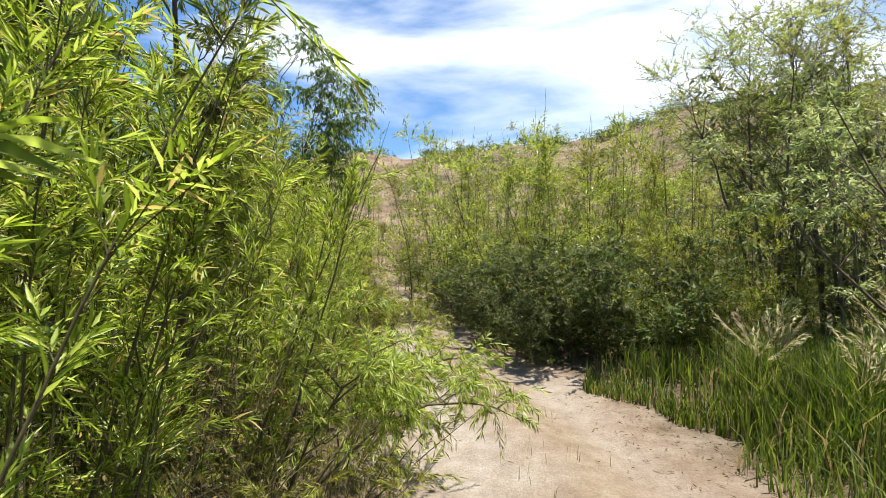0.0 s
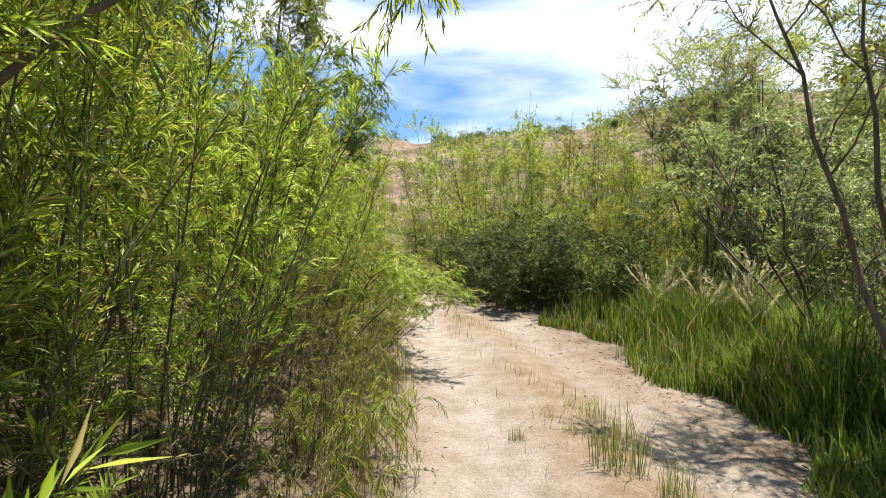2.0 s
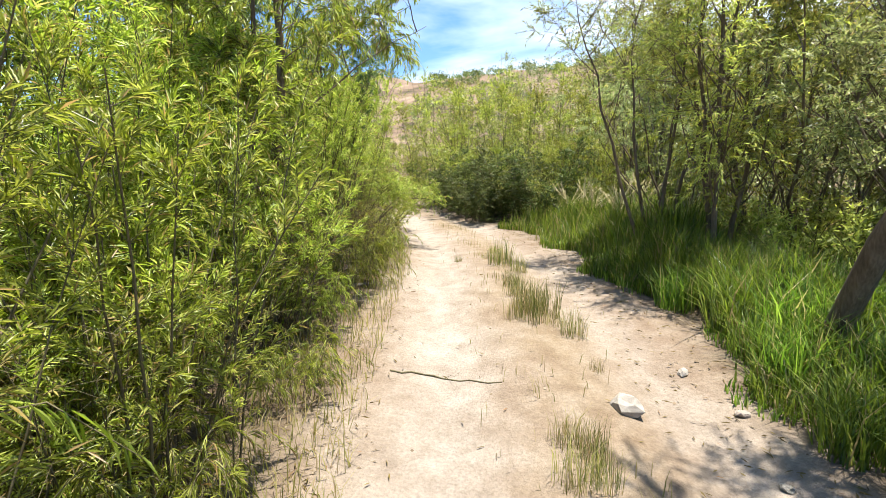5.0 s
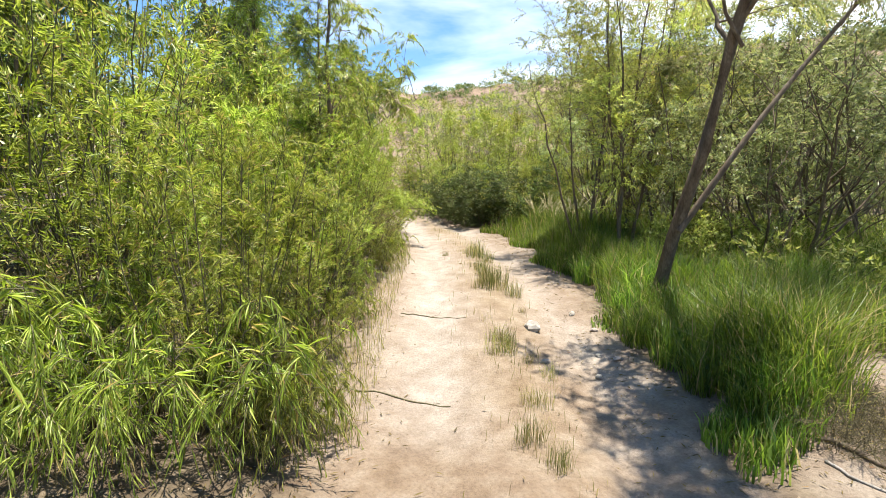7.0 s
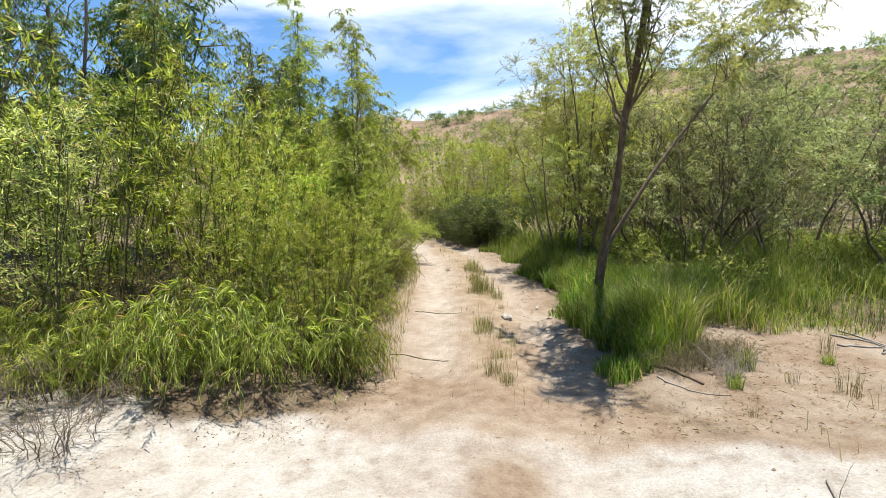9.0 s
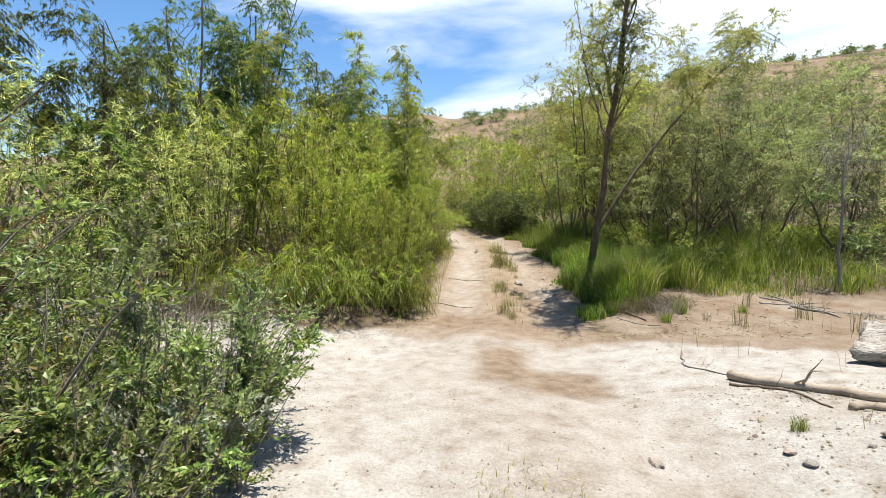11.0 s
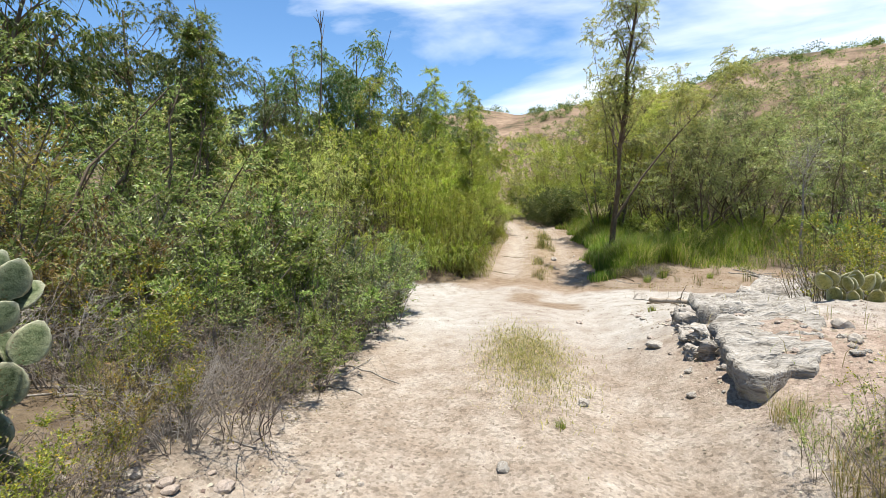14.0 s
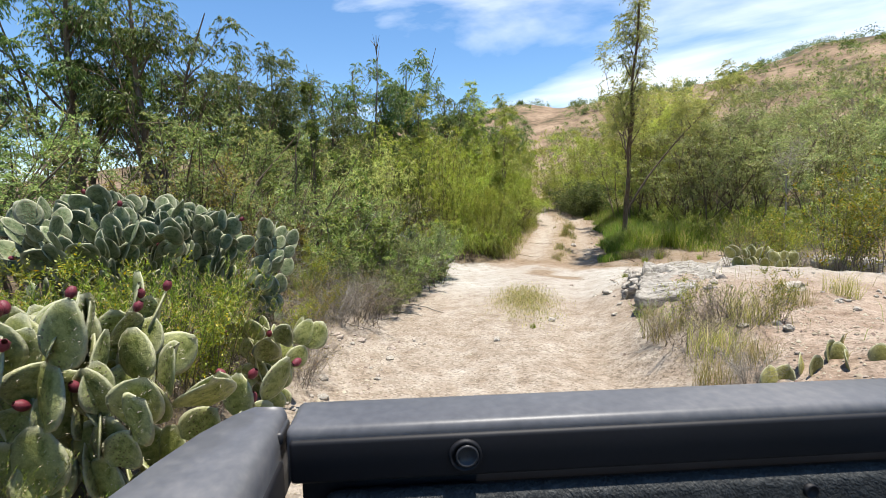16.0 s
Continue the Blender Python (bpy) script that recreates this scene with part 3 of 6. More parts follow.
l.new(bp.outputs["Normal"], bsdf.inputs["Normal"])
ground_mesh.materials.append(m)
ground = tagged(new("ground", ground_mesh), "sandy desert ground with a two-track road, pale rock shelf and pink hillside", "ground", kind="structure")


# ---- plants ----
def spots_in(rng, count, x0, x1, y0, y1, s0=0.8, s1=1.2, off_road=0.0, lift=0.0):
    """Random places in a box, kept off the track."""
    out = []
    while len(out) < count:
        x, y = rng.uniform(x0, x1), rng.uniform(y0, y1)
        a, b = road_edges(y)
        if a - off_road < x < b + off_road:
            continue
        out.append((x, y, rng.uniform(0, 360), rng.uniform(s0, s1), lift))
    return out


def edge_row(rng, y0, y1, step, back, jitter=0.25, s0=0.85, s1=1.15):
    """Places along the brushy side of the track, a set distance behind its edge."""
    out = []
    for y in np.arange(y0, y1, step):
        yy = y + rng.uniform(-jitter, jitter)
        a, _ = road_edges(yy)
        out.append((float(a) - back + rng.uniform(-jitter, jitter), yy, rng.uniform(0, 360), rng.uniform(s0, s1)))
    return out


rs = np.random.default_rng(11)
WIL_LABEL = "bright green willow shrub with narrow leaves and many thin stems"
wil_a = shrub("willow_shrub", WIL_LABEL, 1, WILLOW, TWIG, 2.5, 0.95, 0.45, 20, 500, 26, 0.40, 0.06, 0.070, 0.0088, 0.25, 0.12, 0.5, up=0.75, tspread=0.75, r0=0.009, bias=0.95, twig_r=0.002)
wil_b = shrub("willow_shrub", WIL_LABEL, 2, WILLOW, TWIG, 3.1, 0.95, 0.35, 16, 360, 16, 0.45, 0.1, 0.088, 0.0135, 0.3, 0.15, 0.55, up=0.8, tspread=0.75, r0=0.009, bias=0.9, twig_r=0)
back_w = shrub("willow_thicket", "tall bright green willow shrub at the back of the thicket", 3, WILLOW, TWIG, 3.7, 1.25, 0.5, 16, 250, 14, 0.55, 0.12, 0.12, 0.019, 0.15, 0.05, 0.6, up=0.7, twig_r=0)
low_w = shrub("arching_shrub", "low arching green shrub with long drooping leaves beside the track", 4, WILLOW, TWIG, 0.8, 0.8, 0.25, 30, 165, 17, 0.5, 0.3, 0.11, 0.0065, 1.0, 0.6, 0.45, up=0.6, r0=0.005, power=1.2)
place(wil_a, [(x - 0.25 * (4.3 < y < 9.8), y, turn, size, 0.0, rs.uniform(-6, 6)) for x, y, turn, size in edge_row(rs, 2.6, 14.2, 1.15, 0.75, 0.18, 0.8, 1.02)])
place(wil_b, edge_row(rs, 2.6, 15.5, 1.3, 1.6, 0.2, 0.85, 1.05))
place(back_w, edge_row(rs, 2.6, 15, 1.5, 2.5, 0.35) + edge_row(rs, 3.0, 16.0, 1.5, 3.3, 0.4, 0.95, 1.2)
      + [(-3.6, 15.2, 140, 1.1), (-4.3, 17.2, 200, 1.1), (-5.0, 19.2, 20, 1.1), (-5.6, 21.6, 70, 1.1)])
place(low_w, edge_row(rs, 2.4, 9.5, 1.1, 0.35, 0.15, 0.5, 0.8) + [(-1.4, 2.05, 10, 1.25), (-2.2, 1.85, 80, 1.3), (-3.0, 1.6, 200, 1.35), (-1.0, 2.4, 120, 0.8), (-3.7, 1.5, 20, 1.1), (-0.85, 2.25, 60, 0.7), (-1.75, 1.75, 140, 0.9), (-2.6, 1.4, 250, 1.0), (-3.4, 1.1, 310, 1.0)])

fore_w = shrub("bright_willow", "bright green young willow with long leaves leaning over the track", 45, WILLOW, TWIG, 1.5, 1.0, 0.3, 18, 380, 22, 0.40, 0.1, 0.080, 0.0105, 0.25, 0.1, 0.6, up=0.7, tspread=0.7, r0=0.007, power=1.2, twig_r=0.002)
place(fore_w, [(-1.6, 4.3, 0, 0.85), (-1.6, 5.3, 110, 0.8), (-2.2, 3.9, 200, 1.1), (-1.4, 3.4, 300, 0.7)])

wide_w = shrub("spreading_willow", "low spreading willow shrub with branches reaching over the track", 44, WILLOW, TWIG, 1.35, 1.65, 0.3, 22, 330, 22, 0.42, 0.2, 0.075, 0.011, 0.3, 0.15, 0.55, up=0.35, tspread=0.8, r0=0.008, power=0.95, twig_r=0.002)
place(wide_w, [(-1.95, 11.0, 0, 0.85), (-2.5, 12.6, 120, 0.9), (-1.8, 9.9, 220, 0.65)])

bough = tree("reaching_willow", "low willow with leafy boughs reaching across the track", 46, WILLOW, TWIG,
             [((0, 0, 0), (2.0, 0.2, 0.95), (0, 0, 0.55), 0.022), ((0, 0.1, 0), (1.6, 0.9, 1.35), (0, 0, 0.4), 0.02), ((0, -0.1, 0), (1.1, -0.5, 1.7), (0, 0, 0.3), 0.018)],
             6, 0.6, 0.3, 330, 20, 0.4, 0.085, 0.0125, 0.45, 0.35, 0.3, sub=2, leafy_trunk=True, twig_r=0.0015)
place(bough, [(-1.95, 9.7, 0, 0.7), (-2.5, 12.0, 20, 0.75)])

# bare brown sticks low in the thicket
sticks = shrub("bare_brush", "bare reddish-brown brushwood low in the willow thicket", 38, RUSTY, TWIG, 1.1, 0.7, 0.4, 30, 340, 3, 0.35, 0.15, 0.05, 0.009, 0.1, 0.1, up=0.5, r0=0.005, wobble=0.15, twig_r=0.002)
place(sticks, [(4.8, -1.95, 0, 0.95)] + edge_row(rs, 2.3, 10, 0.95, 0.7, 0.2, 0.7, 1.1) + [(-2.6, 2.3, 40, 1.0), (-3.4, 2.2, 140, 1.0), (-4.3, 2.0, 10, 1.1)])
over = tree("overhanging_willow", "willow with a limb of hanging leaves over the track", 39, WILLOW, BARK,
            [((0, 0, 0), (0.1, 0.1, 4.8), (0.03, 0, 0), 0.055), ((0.05, 0.05, 1.5), (1.25, 0.95, 2.75), (0, 0, 0.12), 0.012)], 6, 0.9, 0.6, 420, 20, 0.4, 0.095, 0.013, 0.6, 0.5)
place(over, [(-1.72, 5.8, 0, 1.0)])

# the brush that closes the view at the far end and covers the far slopes
far_w = shrub("green_brush", "dense green riverside brush with fine upright shoots", 7, BRUSH_GREEN, TWIG, 2.9, 1.5, 0.9, 12, 340, 15, 0.42, 0.0, 0.085, 0.0165, 0.15, 0.0, up=0.5, tspread=0.95, twig_r=0, bias=0.95, r0=0.008, clump=7, vary=0.45)
far_o = shrub("olive_brush", "olive green desert brush with fine leaves", 8, SCRUB_LEAF, PALE_BARK, 2.7, 1.7, 0.5, 9, 220, 11, 0.42, 0.0, 0.088, 0.027, 0.2, 0.0, up=0.45, twig_r=0, clump=9)
far_g = shrub("grey_brush", "grey-green desert brush on the rising ground", 10, GREY_LEAF, PALE_BARK, 2.2, 1.6, 0.5, 7, 180, 10, 0.42, 0.0, 0.10, 0.032, 0.2, 0.0, up=0.4, twig_r=0, clump=9)
under = shrub("undergrowth", "low leafy green undergrowth at the foot of taller brush", 12, MESQUITE_LEAF, TWIG, 0.9, 0.9, 0.5, 8, 110, 10, 0.4, 0.0, 0.095, 0.03, 0.2, 0.0, up=0.5, twig_r=0, bias=1.0)
place(under, spots_in(rs, 16, -0.5, 6, 14.8, 17, 0.8, 1.3, 0.5) + spots_in(rs, 14, 3.6, 9, 5.2, 10, 0.7, 1.1) + [(-3.2, 14.2, 0, 1.0), (-3.7, 15.8, 0, 1.0), (-4.4, 17.0, 40, 1.1), (-5.2, 18.2, 90, 1.1)])
dark_w = shrub("dark_shrub", "dark green rounded shrub at the end of the track", 9, DEEP_LEAF, BARK, 1.7, 1.15, 0.5, 10, 300, 22, 0.4, 0.0, 0.08, 0.024, 0.25, 0.0, up=0.2, tspread=1.1, twig_r=0, r0=0.006, clump=4, bias=0.9)
place(dark_w, [(-0.55, 16.7, 10, 1.0), (-1.15, 18.0, 70, 1.05), (1.0, 14.7, 310, 1.1), (1.55, 14.3, 20, 1.25), (0.15, 15.6, 180, 1.1), (-0.2, 15.4, 0, 1.05), (0.6, 15.0, 120, 1.15), (0.3, 14.4, 250, 0.7), (-0.7, 17.9, 60, 1.0), (1.9, 15.0, 200, 1.0), (-2.0, 20.5, 30, 1.1), (-0.2, 17.2, 90, 0.9)])
place(far_w, spots_in(rs, 22, -4, 9, 17.5, 26, 1.4, 1.9, 0.9) + [(2.4, 14.2, 0, 0.9), (3.4, 14.4, 90, 1.0), (1.7, 16.4, 40, 0.9), (0.9, 17.4, 70, 0.95), (2.9, 15.6, 10, 1.0), (4.4, 13.8, 60, 1.0), (-6.2, 19.4, 0, 1.6), (-7.6, 21.5, 30, 1.8), (-8.5, 18.8, 80, 1.7), (-1.2, 20.0, 120, 1.8), (0.4, 21.5, 200, 1.9), (-2.4, 23.5, 20, 1.9), (-0.2, 24.5, 60, 2.0), (-9.5, 23.0, 10, 2.0), (2.4, 20.5, 0, 1.8), (-4.6, 21.5, 0, 1.1), (-3.4, 23.5, 60, 1.1), (-5.6, 24.0, 60, 1.2), (-5.1, 25.8, 140, 1.6), (-2.0, 26.5, 220, 1.7), (-5.8, 28.2, 300, 1.8)])
place(far_o, spots_in(rs, 12, -3, 9, 16.5, 26, 0.7, 1.2, 0.9) + spots_in(rs, 16, 4.6, 12, 8.5, 14, 1.2, 1.5) + spots_in(rs, 16, 4, 15, 14, 22, 1.7, 2.1) + spots_in(rs, 14, 9, 20, 0, 15, 1.2, 1.7) + spots_in(rs, 12, 11, 24, 14, 28, 1.8, 2.4) + spots_in(rs, 16, -9, 24, 26, 40, 1.2, 2.0) + spots_in(rs, 9, -15, -7.5, 0, 26, 1.2, 1.6, 1.0))
place(far_g, spots_in(rs, 14, 8, 18, -6, 14, 0.7, 1.1) + spots_in(rs, 9, -14, -7.5, -8, 3, 1.1, 1.5) + spots_in(rs, 12, -8, 30, 22, 44, 0.8, 1.3))


def hill_brush(seed, count, x0, x1, y0, y1, small, large, per, leaf):
    """The scattered bushes of the hillside, far too many to tell apart."""
    rng = np.random.default_rng(seed)
    x, y = rng.uniform(x0, x1, count), rng.uniform(y0, y1, count)
    a, b = road_edges(y)
    keep = (x < a - 1.2) | (x > b + 1.0)
    x, y = x[keep], y[keep]
    size = small + (large - small) * rng.uniform(0, 1, len(x)) ** 2.2
    c = np.repeat(np.stack([x, y, ground_z(x, y)], -1), per, 0)
    r = np.repeat(size, per)[:, None]
    d = unit(rng.normal(0, 1, (len(c), 3)) * [1, 1, 0.7] + [0, 0, 0.5])
    p = c + d * r * rng.uniform(0.2, 0.8, (len(c), 1)) * [1, 1, 0.9] + [0, 0, 0.1]
    return leaf_arrays(rng, p, d + rng.normal(0, 0.5, d.shape), leaf, leaf * 0.55, coarse=True)


tagged(new("hillside_brush", mesh_np("hillside_brush", *hill_brush(51, 1900, -50, 70, 34, 72, 0.25, 1.2, 42, 0.18), DARK_LEAF)), "scattered dark desert bushes over the pink hillside", "brush", kind="stuff")
tagged(new("ridge_bushes", mesh_np("ridge_bushes", *hill_brush(52, 110, -45, 60, 50, 66, 0.6, 1.5, 260, 0.2), DEEP_LEAF)), "dark rounded bushes along the top of the ridge", "brush", kind="stuff")
tagged(new("slope_brush", mesh_np("slope_brush", *hill_brush(53, 480, -22, 40, 19, 44, 0.9, 2.1, 120, 0.15), SCRUB_LEAF)), "olive green brush crowding the foot of the hill", "brush", kind="stuff")
tagged(new("slope_brush", mesh_np("slope_brush", *hill_brush(54, 300, -20, 30, 18, 33, 1.0, 2.3, 130, 0.16), BRUSH_GREEN)), "fresh green brush crowding the foot of the hill", "brush", kind="stuff")

# trees
lean = tree("leaning_willow", "tall willow with leaning brown trunk and airy crown", 21, WILLOW_PALE, BARK,
            [((0, 0, 0), (0.42, -3.7, 7.5), (-0.05, 0.12, 0.0), 0.085), ((0.05, -0.5, 1.0), (3.3, 0.1, 4.85), (-0.2, -0.4, 0.25), 0.036, 15), ((0.15, -1.35, 2.7), (-0.55, -1.7, 5.2), (-0.1, 0, -0.1), 0.018, 5)],
            24, 1.15, 0.9, 2200, 24, 0.38, 0.058, 0.0125, 0.5, 0.4, 0.36, clump=1, twig_r=0.0014, leafy_trunk=False)
place(lean, [(2.56, 5.26, 0, 1.0)])
mesq = tree("mesquite_tree", "mesquite tree with several dark stems and fine feathery leaves", 22, MESQUITE_LEAF, BARK,
            [((0, 0, 0), (-0.9, 0.2, 3.1), (-0.12, 0, 0.25), 0.024), ((0.04, 0.03, 0), (-0.25, 0.4, 3.7), (-0.08, 0, 0.1), 0.024), ((0.07, -0.03, 0), (0.35, 0.1, 3.8), (0.06, 0, 0.1), 0.024), ((0.1, 0, 0), (1.2, -0.2, 3.3), (-0.05, 0, 0.2), 0.024), ((0.05, 0.08, 0), (0.7, 0.9, 3.0), (0, 0, 0.1), 0.028)],
            6, 1.35, 0.6, 1150, 15, 0.35, 0.046, 0.011, 0.2, 0.1, clump=3, leafy_trunk=True)
place(mesq, [(2.32, 8.2, 0, 1.12), (5.0, 15.3, 80, 1.45), (4.3, 15.6, 200, 1.35)])
scrub = tree("scrub_tree", "low spreading desert tree with bare grey lower stems", 25, SCRUB_LEAF, BARK,
             [((0, 0, 0), (-1.1, 0.2, 2.3), (-0.1, 0, -0.1), 0.023), ((0.1, 0, 0), (0.6, 0.5, 2.8), (0.1, 0, 0), 0.023), ((0.15, -0.05, 0), (1.9, -0.2, 2.2), (-0.1, 0, -0.2), 0.024), ((0.1, 0.1, 0), (1.2, 1.0, 2.6), (0, 0, -0.1), 0.02), ((0, 0.1, 0), (-0.5, -0.8, 2.3), (0, 0, -0.1), 0.018)],
             6, 1.2, 0.5, 680, 18, 0.36, 0.062, 0.017, 0.25, 0.1, 0.15, twig_r=0, clump=10)
place(scrub, [(4.6, 6.5, 0, 1.15), (5.2, 6.7, 80, 1.3), (6.7, 7.2, 160, 1.4), (4.3, 8.3, 240, 1.3), (5.8, 9.0, 300, 1.45), (8.2, 6.4, 20, 1.35), (3.9, 11.2, 140, 1.2), (7.4, 9.8, 200, 1.5)])
yell = tree("yellowing_willow", "young willow with yellow-green leaves and thin dark stems", 26, YELLOW_WILLOW, BARK,
            [((0, 0, 0), (-0.2, 0.05, 4.2), (0.03, 0, 0), 0.03), ((0.15, 0.1, 0), (0.7, 0.3, 3.8), (0.03, 0, 0), 0.028)], 12, 1.0, 0.8, 700, 20, 0.42, 0.056, 0.0115, 0.3, 0.2, 0.12, sub=2, leafy_trunk=True, twig_r=0)
place(yell, [(2.75, 7.3, 0, 1.2), (3.6, 8.6, 120, 1.2), (4.7, 9.6, 250, 1.25), (3.0, 7.9, 200, 1.25)])
thin = tree("young_willow", "slender young willow with one straight thin trunk", 23, WILLOW, BARK, [((0, 0, 0), (0.1, 0.05, 4.6), (0.03, 0, 0), 0.03)], 18, 0.6, 1.0, 520, 22, 0.38, 0.075, 0.0115, crown_from=0.12, sub=2, leafy_trunk=True)
stalk = tree("slender_sapling", "tall slender sapling with short leafy side twigs above the brush", 48, THICKET, BARK, [((0, 0, 0), (-0.12, 0.1, 3.9), (0.03, 0, 0), 0.028)], 34, 0.26, 1.2, 420, 16, 0.2, 0.06, 0.013, 0.2, 0.1, 0.3, sub=1, leafy_trunk=True, twig_r=0)
place(stalk, [(-2.7, -4.1, 0, 1.0)])
place(thin, [(-1.65, 5.2, 0, 0.95), (-3.2, 6.9, 50, 1.2), (-2.5, 9.8, 140, 1.05), (-4.2, 4.1, 220, 1.1)])
tall = tree("tall_willow", "tall dark green willow with dense hanging leaves", 24, DARK_LEAF, BARK, [((0, 0, 0), (0.3, 0.2, 5.8), (0.1, 0, 0), 0.12), ((0.1, 0.1, 0.6), (-1.1, 0.5, 5.0), (0.1, 0, 0), 0.07), ((0, -0.1, 0.4), (0.9, -0.7, 4.6), (0.1, 0, 0), 0.06)],
            14, 1.75, 0.6, 2000, 17, 0.5, 0.10, 0.026, 0.7, 0.6, 0.2, twig_r=0, sub=4, clump=5)
place(tall, [(-7.2, -1.4, 90, 0.9), (-8.9, 1.5, 10, 0.95), (-6.9, 7.6, 0, 1.12), (-8.6, 6.6, 80, 1.1), (-5.2, 9.8, 160, 1.0), (-6.6, -4.2, 220, 1.02), (-8.6, -4.6, 300, 1.1), (-4.8, 15.6, 60, 0.95), (-7.4, 3.6, 250, 0.85), (-6.2, 12.0, 20, 1.0)])
thick = shrub("scrub_thicket", "tall olive green scrub behind the dry bank", 40, THICKET, BARK, 3.2, 1.6, 0.6, 14, 420, 14, 0.42, 0.05, 0.09, 0.027, 0.25, 0.1, 0.6, up=0.5, twig_r=0, clump=14)
place(thick, [(a, b, 37 * k, s) for k, (a, b, s) in enumerate(((-4.7, 2.2, 1.05), (-5.8, 3.8, 1.25), (-6.4, 1.6, 1.25), (-5.0, 0.2, 1.0), (-6.8, -0.8, 1.25), (-7.8, 2.4, 1.35), (-8.8, 0.8, 1.4), (-8.4, -2.2, 1.35), (-7.0, -3.0, 1.2), (-9.6, -3.4, 1.4),
                                                                (-5.6, 6.0, 1.2), (-4.9, 7.6, 1.15), (-7.6, 5.6, 1.4), (-10.2, -6.0, 1.3), (-7.6, -6.2, 1.0)))])
pale_thick = shrub("scrub_thicket", "tall pale green willow scrub behind the dry bank", 43, WILLOW_PALE, TWIG, 3.4, 1.3, 0.5, 14, 380, 16, 0.5, 0.05, 0.085, 0.015, 0.25, 0.2, 0.6, up=0.7, twig_r=0, clump=3)
place(pale_thick, [(-4.0, 1.4, 0, 0.95), (-5.4, 2.0, 50, 1.1), (-4.3, -0.8, 100, 0.8), (-6.2, -2.0, 150, 1.05), (-6.9, 0.4, 200, 1.2), (-6.0, 4.9, 20, 1.2)])
bare = tree("bare_tree", "leafless pale grey desert tree", 27, SILVER_LEAF, DEAD_TWIG, [((0, 0, 0), (0.05, 0, 2.6), (0.03, 0, 0), 0.035)], 12, 0.8, 1.0, 260, 0, 0.35)
place(bare, [(6.65, 4.0, 0, 1.1)])


def snag(seed, tip, r):
    """A dead pole with a few broken side twigs."""
    rng = np.random.default_rng(seed)
    root = tagged(new("dead_snag"), "bare dead grey tree pole above the thicket", "dead tree")
    s = np.linspace(0, 1, 9)[:, None]
    line = np.array(tip) * s
    line[1:] += np.cumsum(rng.normal(0, 0.05, (8, 3)) * [1, 1, 0], 0)
    part("trunk", mesh_np("trunk", *tubes(line[None], (r * (1 - 0.8 * s[:, 0]))[None], 6), BARK, True), root)
    for k in range(6):
        p, t = along(line[None], np.zeros(1, int), rng.uniform(0.45, 0.95, 1))
        d = unit(t[0] + rng.normal(0, 0.5, 3))
        part("branch", mesh_np("branch", *tubes((p + d * np.linspace(0, rng.uniform(0.4, 0.9), 4)[:, None])[None], np.array([[0.022, 0.017, 0.011, 0.005]]), 4), BARK), root)
    return root


place(snag(61, (0.2, 0.1, 8.0), 0.06), [(-7.3, 6.1, 0, 0.95)])
place(snag(62, (1.7, 0.6, 7.2), 0.045), [(-6.8, 7.4, 0, 1.0)])

# brush on the dry bank
grey = shrub("grey_shrub", "grey-green leafy desert shrub on the dry bank", 31, GREY_LEAF, BROWN_TWIG, 1.35, 1.0, 0.6, 20, 400, 17, 0.34, 0.0, 0.042, 0.018, 0.15, 0.0, up=0.35, wobble=0.15, twig_r=0.0018, bias=1.0, clump=9)
leafy = shrub("leafy_shrub", "fresh green small-leaved shrub among grey brush", 37, LEAFY, BROWN_TWIG, 1.2, 0.9, 0.5, 18, 380, 16, 0.32, 0.0, 0.045, 0.02, 0.15, 0.0, up=0.35, wobble=0.15, twig_r=0.0018, bias=1.0, clump=9)
silver = shrub("silver_shrub", "small pale silvery shrub at the edge of the track", 32, SILVER_LEAF, DEAD_TWIG, 0.65, 0.55, 0.2, 16, 260, 22, 0.2, 0.0, 0.034, 0.0142, 0.1, 0.0, up=0.5, twig_r=0.0015)
dead = shrub("dead_shrub", "leafless grey twiggy shrub", 33, SILVER_LEAF, DEAD_TWIG, 0.7, 0.75, 0.15, 34, 480, 0, 0.32, 0.1, up=0.3, r0=0.006, wobble=0.15, twig_r=0.002)
brown = shrub("dry_brush", "dry brown tangle of dead twigs on the ground", 41, RUSTY, BROWN_TWIG, 0.6, 0.75, 0.4, 40, 330, 2, 0.4, 0.0, 0.03, 0.009, 0.3, 0.1, up=0.05, r0=0.005, wobble=0.3, twig_r=0.002, tspread=1.3)
# brown twigs in the darker wood, partly to paint in the shade on the heap
pile = shrub("brush_pile", "brown heap of dead twigs below the grass, coloured darker for its shade", 47, RUSTY, TWIG, 0.5, 0.6, 0.4, 40, 420, 2, 0.4, 0.0, 0.03, 0.009, 0.3, 0.1, up=0.05, r0=0.006, wobble=0.3, twig_r=0.003, tspread=1.3)
place(pile, [(2.95, 2.5, 40, 0.55), (2.7, 2.45, 120, 0.5), (3.2, 2.6, 250, 0.5), (3.35, 2.85, 10, 0.55), (3.55, 2.7, 70, 0.45)])
creo = shrub("creosote_bush", "yellow-green creosote bush with small leaves", 34, CREOSOTE, BROWN_TWIG, 0.85, 0.5, 0.15, 20, 240, 11, 0.24, 0.12, 0.027, 0.0125, 0.1, 0.0, up=0.9, r0=0.004, twig_r=0, clump=3)
acac = shrub("thorny_shrub", "large feathery grey-green thorn shrub with dark stems", 35, THORN_LEAF, BARK, 2.2, 1.7, 0.4, 14, 560, 21, 0.38, 0.08, 0.036, 0.0135, 0.25, 0.1, up=0.3, wobble=0.2, r0=0.02, twig_r=0.0012, clump=8)
